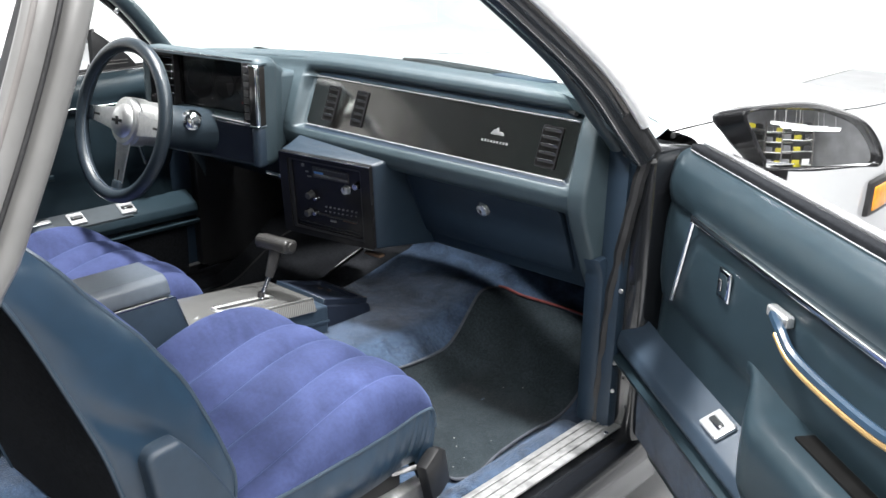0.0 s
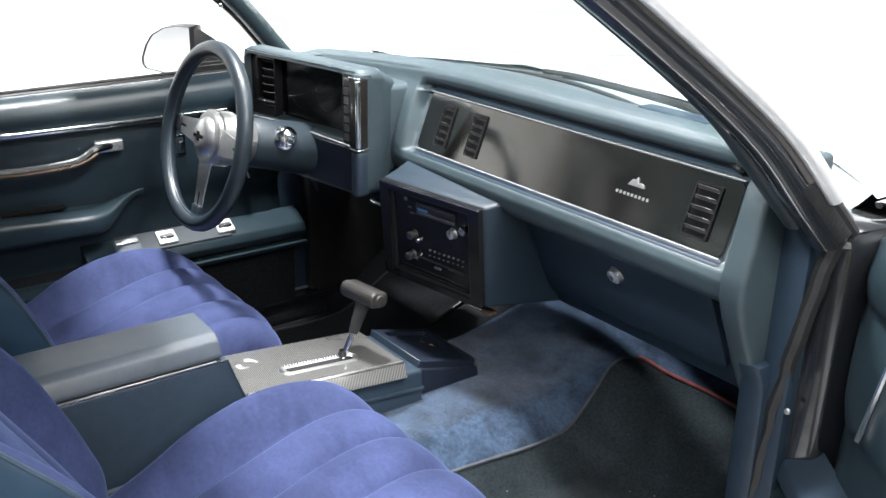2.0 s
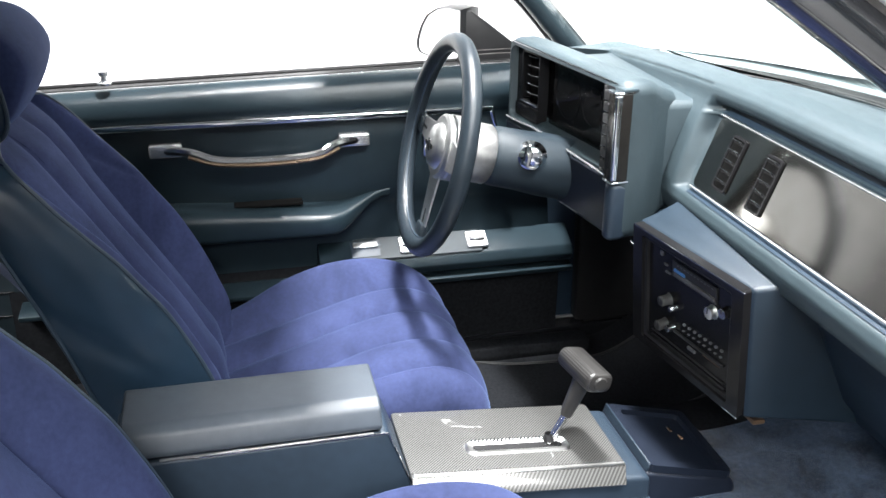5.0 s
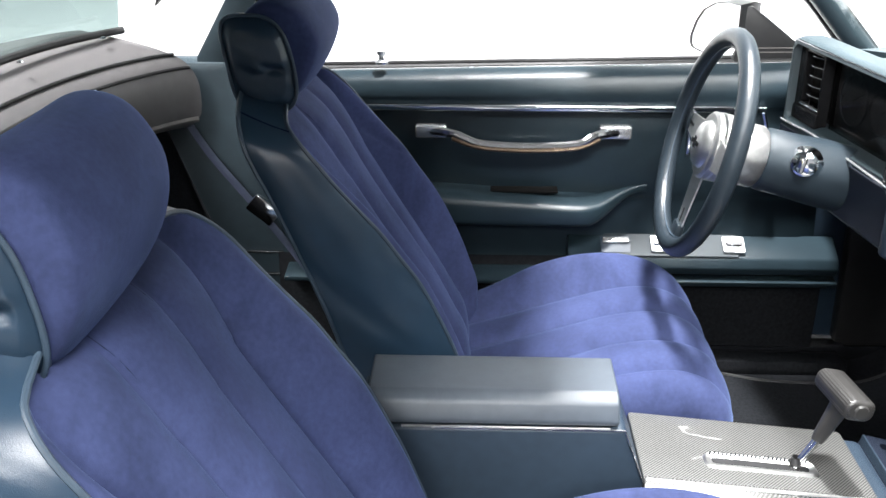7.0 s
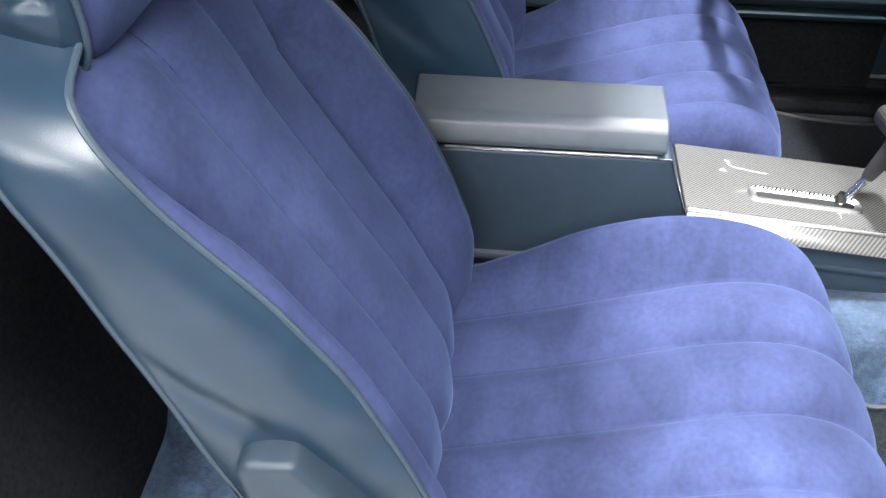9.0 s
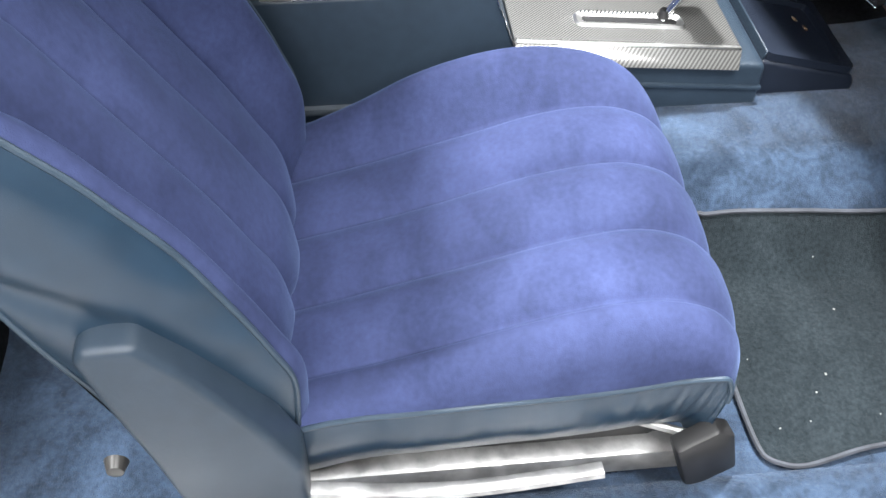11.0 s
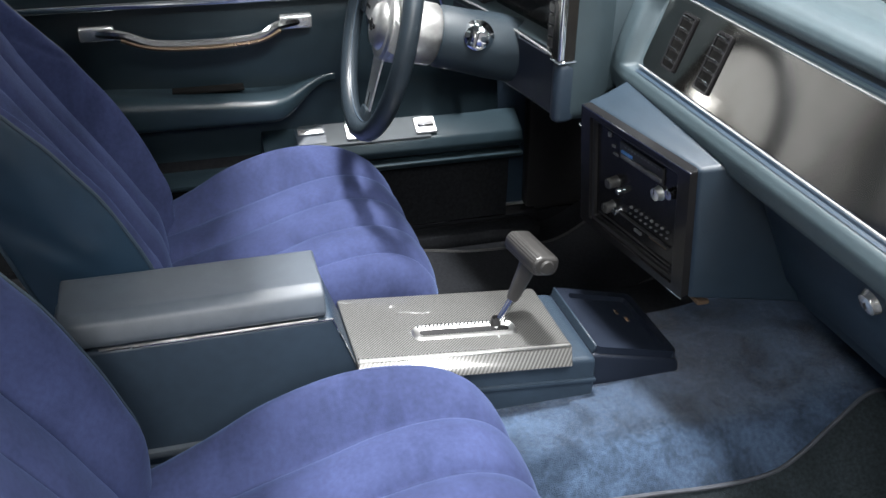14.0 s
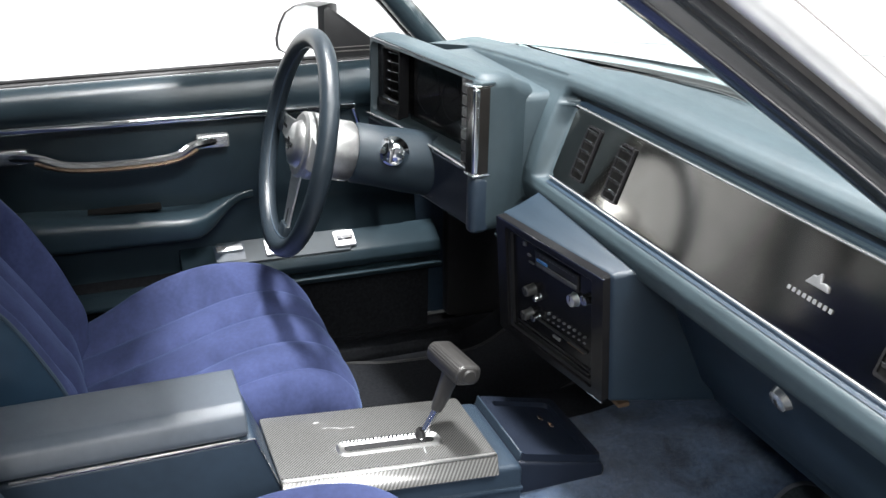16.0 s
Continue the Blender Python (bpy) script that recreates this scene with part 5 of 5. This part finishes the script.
    for sx in (-1, 1):
        part("headrest_post", rod([(cx + sx * 0.07, -1.10 + dyb, 0.90), (cx + sx * 0.07, -1.10 + dyb, 0.92 + head_up)], 0.006, 10), CHROME, st, "chrome headrest post")
    # hinge cover on the door side, seat lever
    rc = part("recliner_cover", prism([(a + dyb, b) for a, b in ((-0.962, 0.616), (-0.953, 0.628), (-0.912, 0.631), (-0.880, 0.590), (-0.850, 0.540), (-0.823, 0.490), (-0.800, 0.430), (-0.80, 0.34), (-0.905, 0.32), (-0.929, 0.46), (-0.951, 0.558))], "x", cx + side * 0.198, cx + side * 0.248, 0.008, 4), CONSOLE, st, "blue plastic seat hinge cover")
    part("hinge_knob", lathe([(0, 0.014), (0.008, 0.012), (0.012, 0.0)], 14, pose(cx + side * 0.215, -0.975, 0.42, 0, 90 * side, 0)), GRIP, rc)
    part("seat_lever", tube([(cx + side * 0.22, -0.80, 0.345), (cx + side * 0.228, -0.66, 0.335), (cx + side * 0.222, -0.5, 0.34)], 0.010, 8, flat=0.6), WORNMETAL, st, "bare metal seat mechanism")
    return st


seat(0.0, 0.0, 0.0, 0.0, 1.18, 1, "blue velour and vinyl bucket seat beside the open door")
seat(-0.70, 0.014, 0.050, 0.030, 1.0, -1, "blue velour and vinyl bucket seat behind the steering wheel")


# ---- doors ----
def door(name, label, sgn, M):
    """A door trimmed in vinyl; s runs back from the hinge, n into the cabin."""
    d = thing(name, label, "car door", kind="structure", at=tuple(M.translation + Vector((0, 0, 0.3))))
    L = 1.10
    def P(s, n, z):
        return M @ Vector((-sgn * n, -s, z))
    def sag(s):
        """The closed door's sill falls towards the rear."""
        return -0.002 - 0.0215 * (s - 0.11)
    prof = [(0.0, 0.27), (0.004, 0.33), (0.006, 0.45), (0.004, 0.53), (0.0, 0.60), (0.006, 0.625), (0.010, 0.66), (0.008, 0.74), (0.0, 0.785), (0.006, 0.80), (0.008, 0.83), (-0.004, 0.86), (-0.026, 0.874), (-0.045, 0.876)]
    def skin(u, v):
        n, z = spline(prof, v)
        s = -0.01 + L * u
        dz = 0.009 * max(0, z - 0.6) * (s - 0.5) if sgn > 0 else sag(s) * smooth(0.79, 0.86, z)
        return P(s, n - 0.03 * smooth(0.06, -0.01, s), z + dz)
    part("inner_panel", grid(skin, 50, 60), DOORV, d, "blue-green vinyl door panel", angle=60)
    # blue carpet on both doors; the driver's is darkened for the shade there
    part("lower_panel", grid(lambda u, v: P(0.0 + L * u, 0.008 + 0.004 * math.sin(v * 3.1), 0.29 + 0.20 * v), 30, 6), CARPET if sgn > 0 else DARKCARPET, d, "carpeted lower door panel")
    bx = lambda a, b, bev=0.01, seg=3: box((min(-sgn * a[1], -sgn * b[1]), -b[0], a[2]), (max(-sgn * a[1], -sgn * b[1]), -a[0], b[2]), bev, seg, M)
    part("door_shell", bx((-0.02, -0.15, 0.26), (L, -0.035, 0.868 if sgn > 0 else 0.835), 0.03), WHITEPAINT, d, "white painted door skin")
    if sgn > 0:
        part("belt_seal", bx((0.02, -0.06, 0.872), (L, -0.040, 0.888), 0.004), DARKCARPET, d, "black felt window seal")
        part("belt_chrome", bx((0.02, -0.075, 0.884), (L, -0.062, 0.893), 0.003), BRIGHTCAP, d, "bright belt moulding")
        part("belt_line", rod([P(0.03, -0.036, 0.8785), P(L, -0.036, 0.8785)], 0.0013, 6), BRIGHTCAP, d, "thin pale line along the window seal")
    else:
        part("belt_chrome", rod([P(0.06, -0.042, 0.874 + sag(0.06)), P(L, -0.042, 0.874 + sag(L))], 0.0028, 8), BRIGHTCAP, d, "thin bright moulding below the window")
        part("belt_seal", rod([P(0.04, -0.056, 0.874 + sag(0.04)), P(L, -0.056, 0.874 + sag(L))], 0.0065, 10), RUBBER, d, "black window seal")
        part("belt_rail", rod([P(0.04, -0.074, 0.880 + sag(0.04)), P(L, -0.074, 0.880 + sag(L))], 0.0040, 8), RUBBER, d)
        part("mirror_sail", prism([(-0.262, 0.872), (-0.247, 0.974), (-0.235, 0.975), (-0.200, 0.950), (-0.145, 0.908), (-0.120, 0.878)], "x", -0.735, -0.715, 0.004, 2), BLACK, d, "black sail panel at the mirror's foot")
        for z in (0.889, 0.897):
            part("sail_line", rod([(-0.7145, -0.25, z), (-0.7145, -0.15, z + 0.001)], 0.0012, 6), PILLARGREY, d)
    part("shell_edge", bx((-0.025, -0.11, 0.27), (-0.005, -0.02, 0.86), 0.008), RUBBER, d)
    # chrome strip with its slanted front leg
    part("chrome_strip", bx((0.155, 0.0, 0.789), (L - 0.04, 0.016, 0.802), 0.004), CHROME, d, "bright chrome strip across the door panel")
    part("chrome_leg", rod([P(0.16, 0.012, 0.79), P(0.112, 0.012, 0.63)], 0.0045, 8), CHROME, d, "slanted chrome trim leg")
    # pull handle
    h = part("pull_handle", tube([P(0.425, 0.018, 0.752), P(0.47, 0.034, 0.75), P(0.51, 0.036, 0.732), P(0.60, 0.036, 0.727), P(0.69, 0.036, 0.732), P(0.74, 0.034, 0.75), P(0.79, 0.018, 0.752)], 0.007, 8, steps=50, flat=1.2), VINYL if sgn > 0 else SATIN, d, "blue padded pull handle with gilt edge" if sgn > 0 else "bright metal pull handle with bronze underside")
    part("handle_edge", tube([P(0.465, 0.037, 0.743), P(0.51, 0.040, 0.7255), P(0.60, 0.041, 0.7205), P(0.69, 0.040, 0.7255), P(0.745, 0.037, 0.743)], 0.0045, 8, steps=40), BRASS if sgn > 0 else BRONZE, h, "worn gilt edge" if sgn > 0 else "worn bronze edge")
    for s in (0.435, 0.785):
        part("handle_end", bx((s - 0.024, 0.006, 0.745), (s + 0.024, 0.022, 0.763), 0.004) if sgn > 0 else bx((s - 0.030, 0.006, 0.739), (s + 0.030, 0.026, 0.764), 0.004), BRIGHTCAP, h, "bright metal handle end")
    # lock switch
    lk = part("lock_plate", bx((0.262, 0.008, 0.706), (0.298, 0.015, 0.756), 0.003), CHROME, d, "chrome lock switch plate")
    part("lock_well", bx((0.268, 0.012, 0.713), (0.292, 0.0155, 0.749), 0.001, 1), DOORV, lk)
    part("lock_button", bx((0.270, 0.015, 0.720), (0.280, 0.019, 0.740), 0.002), SATIN, lk)
    # armrest
    def arm(u, v):
        s = 0.365 + 0.63 * v
        k = smooth(0.365, 0.50, s) * (1 - 0.25 * smooth(0.9, 1.0, s))
        top = 0.652 - 0.016 * k if sgn > 0 else float(np.interp(s, (0.365, 0.41, 0.46, 0.52, 0.62, 0.77, 1.0), (0.646, 0.638, 0.625, 0.626, 0.634, 0.645, 0.650)))
        low = 0.628 - (0.128 if sgn > 0 else 0.054) * smooth(0.38, 0.485, s)
        dep = 0.010 + 0.070 * k
        a = math.pi * (u - 0.5)
        c, q = max(0.0, math.cos(a)) ** 0.45, math.copysign(abs(math.sin(a)) ** 0.45, math.sin(a))
        return P(s, dep * c, (top + low) / 2 + (top - low) / 2 * q)
    part("armrest", grid(arm, 25, 40, cap=True), DOORV, d, "padded vinyl armrest with a rounded nose", angle=70)
    # flat patch on the armrest, the cup's shaded depth put into its colour
    part("armrest_cup", bx((0.54, 0.012, 0.6345), (0.67, 0.040, 0.6395), 0.001, 1), DEEPSHADE, d, "flat dark patch for the shaded pull cup in the armrest")
    # switch ledge
    # same plastic on both doors; the driver's darker colour stands for shade
    part("switch_ledge", prism([(sgn * -1 * n, z) for n, z in ((0.0, 0.46), (0.052, 0.472), (0.060, 0.487), (0.052, 0.507), (0.0, 0.537))], "y", -0.515, 0.012, 0.004, 2, M), CONSOLE if sgn > 0 else DOORV, d, "blue plastic switch ledge")
    part("lower_rail", prism([(sgn * -1 * n, z) for n, z in ((0.0, 0.44), (0.062, 0.45), (0.066, 0.462), (0.0, 0.47))], "y", -L + 0.02, 0.012, 0.004, 2, M), DOORV, d)
    tl = math.degrees(math.atan2(0.030, 0.052))
    def onledge(s, w, l, hgt, m, nm, lb=""):
        K = M @ pose(-sgn * 0.027, -s, 0.5225, 0, -sgn * tl, 0)
        return part(nm, prism(rrect(w, l, 0.004), "z", 0.0, hgt, 0.0015, 1, K), m, d, lb), K
    if sgn < 0:
        plate, K = onledge(0.312, 0.056, 0.262, 0.0025, PLATEM, "switch_panel", "dark blue-grey switch panel on the door ledge")
        part("release_pocket", box((-0.020, -0.138, 0.0026), (0.020, -0.080, 0.0036), 0.001, 1, K), CONSOLE, plate)
    for s in ((0.19, 0.33) if sgn < 0 else (0.34,)):
        a, K = onledge(s, 0.040, 0.044 if sgn < 0 else 0.052, 0.008, BRIGHTCAP, "switch_plate", "chrome power window switch")
        part("rocker_switch", box((-0.006, -0.016, 0.007), (0.006, 0.016, 0.012), 0.002, 1, K), SATIN, a)
    if sgn < 0:
        K = M @ pose(0.018, -0.420, 0.5285, 0, tl, 0)
        part("door_release", box((-0.004, -0.026, 0.0), (0.010, 0.026, 0.009), 0.003, 2, K), BRIGHTCAP, d, "chrome door release lever")
    # lock pin
    part("lock_pin", lathe([(0.012, 0.0), (0.013, 0.004), (0.006, 0.008), (0.005, 0.014), (0.0095, 0.018), (0.0095, 0.024), (0, 0.026)], 16, M @ pose(-sgn * -0.02, -0.88, 0.872)), BRIGHTCAP, d, "chrome lock pin")
    return d


def wing_mirror(M, label):
    m = thing("wing_mirror", label, "wing mirror", "wing mirrors", at=tuple(M.translation))
    out = [(0.004, 0.049), (0.083, 0.059), (0.136, 0.054), (0.184, 0.036), (0.212, -0.001), (0.213, -0.026), (0.181, -0.030), (0.055, -0.040), (0.040, -0.026), (0.019, 0.011)]
    sm = [tuple(spline(out, k / 60, True)) for k in range(60)]
    c = (0.105, 0.006)
    def ring(y, k, dx=0.0, dz=0.0):
        """One outline of the housing; k grows it evenly, dx draws its inner end out."""
        pts = []
        for x, z in sm:
            v = Vector((x - c[0], z - c[1]))
            v = v * k if k < 0.9 else v + v.normalized() * (k - 1.0)
            w = smooth(0.10, 0.0, x)
            pts.append(M @ Vector((c[0] + v.x - dx * w, y, c[1] + v.y + dz * w)))
        return pts
    part("housing", loft([ring(0.014, 1.0), ring(-0.010, 1.0005), ring(-0.0145, 1.003), ring(-0.013, 1.007), ring(0.0, 1.009), ring(0.030, 1.006, 0.035, -0.012), ring(0.060, 1.0, 0.045, -0.016), ring(0.078, 0.80, 0.03), ring(0.088, 0.4), ring(0.090, 0.03)], False, True), GLOSSBLACK, m, "gloss black mirror housing", angle=50)
    def glass_pt(u, v):
        """Convex glass, turned slightly up."""
        a, b = sm[round(u * 60) % 60]
        x, z = (a - c[0]) * v * 1.01, (b - c[1]) * v * 1.01
        return M @ Vector((c[0] + x, 0.0 + (x * x + z * z) / 1.5 + 0.17 * z, c[1] + z))
    part("mirror_glass", grid(glass_pt, 60, 14, True), MIRROR, m, "convex mirror glass reflecting the workshop", angle=80)
    part("foot", prism([(0.012, -0.10), (0.012, -0.03), (0.07, -0.03), (0.07, -0.10)], "x", 0.040, 0.085, 0.008, 2, M), BLACK, m, "black mirror foot")
    return m


def driver_mirror():
    m = thing("wing_mirror", "black wing mirror on the driver door", "wing mirror", "wing mirrors", at=(-0.72, -0.25, 0.92))
    K = Matrix.Translation((-0.712, -0.253, 0.0)) @ pose(0, 0, 0, 0, 0, 15)
    out = [(0.0, 0.866), (0.0, 0.978), (-0.05, 0.976), (-0.10, 0.967), (-0.145, 0.947), (-0.172, 0.920), (-0.190, 0.888), (-0.189, 0.872), (-0.178, 0.864), (-0.09, 0.862)]
    def ring(y, k):
        c = (-0.085, 0.917)
        return [K @ Vector((c[0] + (a - c[0]) * k - 0.6 * max(0.0, y), y, c[1] + (b - c[1]) * k)) for a, b in out]
    part("housing", loft([ring(-0.004, 0.965), ring(-0.007, 1.0), ring(0.0, 1.035), ring(0.03, 1.04), ring(0.06, 0.92), ring(0.08, 0.6), ring(0.085, 0.05)], False, True), BLACK, m, "black mirror housing", angle=60)
    part("mirror_glass", loft([ring(-0.0035, 0.964), ring(-0.0025, 0.964)], True, True), MIRROR, m, "mirror glass reflecting the studio")
    return m


ML = Matrix.Translation((-0.66, -0.05, 0.0))
MR = Matrix.Translation((0.773, 0.041, 0.0)) @ pose(0, 0, 0, 0, 0, 50.5) @ Matrix.Translation((0, 0.02, 0)) @ Matrix.Diagonal((1, 1.15, 1, 1))
door("door_1", "closed driver door with blue vinyl panel and chrome strip", -1, ML)
door("door_2", "open passenger door with blue vinyl panel and chrome strip", 1, MR)
driver_mirror()
wing_mirror(Matrix.Translation((0.773, 0.041, 0.0)) @ pose(0, 0, 0, 0, 0, 50) @ Matrix.Translation((0.071, -0.139, 0.922)) @ pose(0, 0, 0, 0, 0, -15), "black wing mirror on the open passenger door")


# ---- belts and small things ----
def seat_belt(pts, label):
    b = thing("seat_belt", label, "seat belt", "seat belts", at=pts[-1])
    part("webbing", tube(pts, 0.014, 8, steps=40, flat=0.12), BELT, b, "blue webbing")
    p = Vector((-0.605, -1.16, 0.603))
    part("tongue", box((-0.004, -0.03, -0.02), (0.012, 0.03, 0.02), 0.004, 2, Matrix.Translation(p) @ pose(0, 0, 0, -40)), CHROME, b, "chrome belt tongue")
    return b


seat_belt([(-0.66, -1.33, 0.80), (-0.65, -1.27, 0.70), (-0.63, -1.185, 0.60), (-0.61, -1.11, 0.51), (-0.60, -1.05, 0.42), (-0.62, -1.03, 0.30)], "blue seat belt webbing hanging from the rear post")


def belt_buckle():
    b = thing("belt_buckle", "black plastic seat belt buckle below the seat cushion", "belt buckle", at=(0.60, -0.38, 0.28))
    K = Matrix.Translation((0.60, -0.385, 0.325)) @ pose(0, 0, 0, 20, 0, 10)
    part("casing", prism([(-0.03, -0.05), (0.03, -0.045), (0.036, 0.03), (0.02, 0.05), (-0.028, 0.045)], "x", -0.012, 0.012, 0.005, 2, K), BLACK, b)
    part("spring", rod([(0.56, -0.45, 0.335), (0.585, -0.40, 0.34)], 0.005, 8), WORNMETAL, b)


belt_buckle()


def lint():
    """Pale specks of fluff on the mat and the cushions."""
    rnd = random.Random(5)
    bm = bmesh.new()
    for k in range(12):
        x, y = rnd.uniform(0.27, 0.56), rnd.uniform(-0.27, 0.2)
        r = rnd.uniform(0.0005, 0.0011)
        bm_box(bm, (-r * rnd.uniform(1, 2.5), -r, 0), (r, r, r), 0, 1, pose(x, y, floor_z(x, y) + 0.0085, 0, 0, rnd.uniform(0, 180)))
    tagged(finish(bm, "lint", LINT), "tiny pale lint specks on the floor mat", "lint", kind="stuff")


lint()
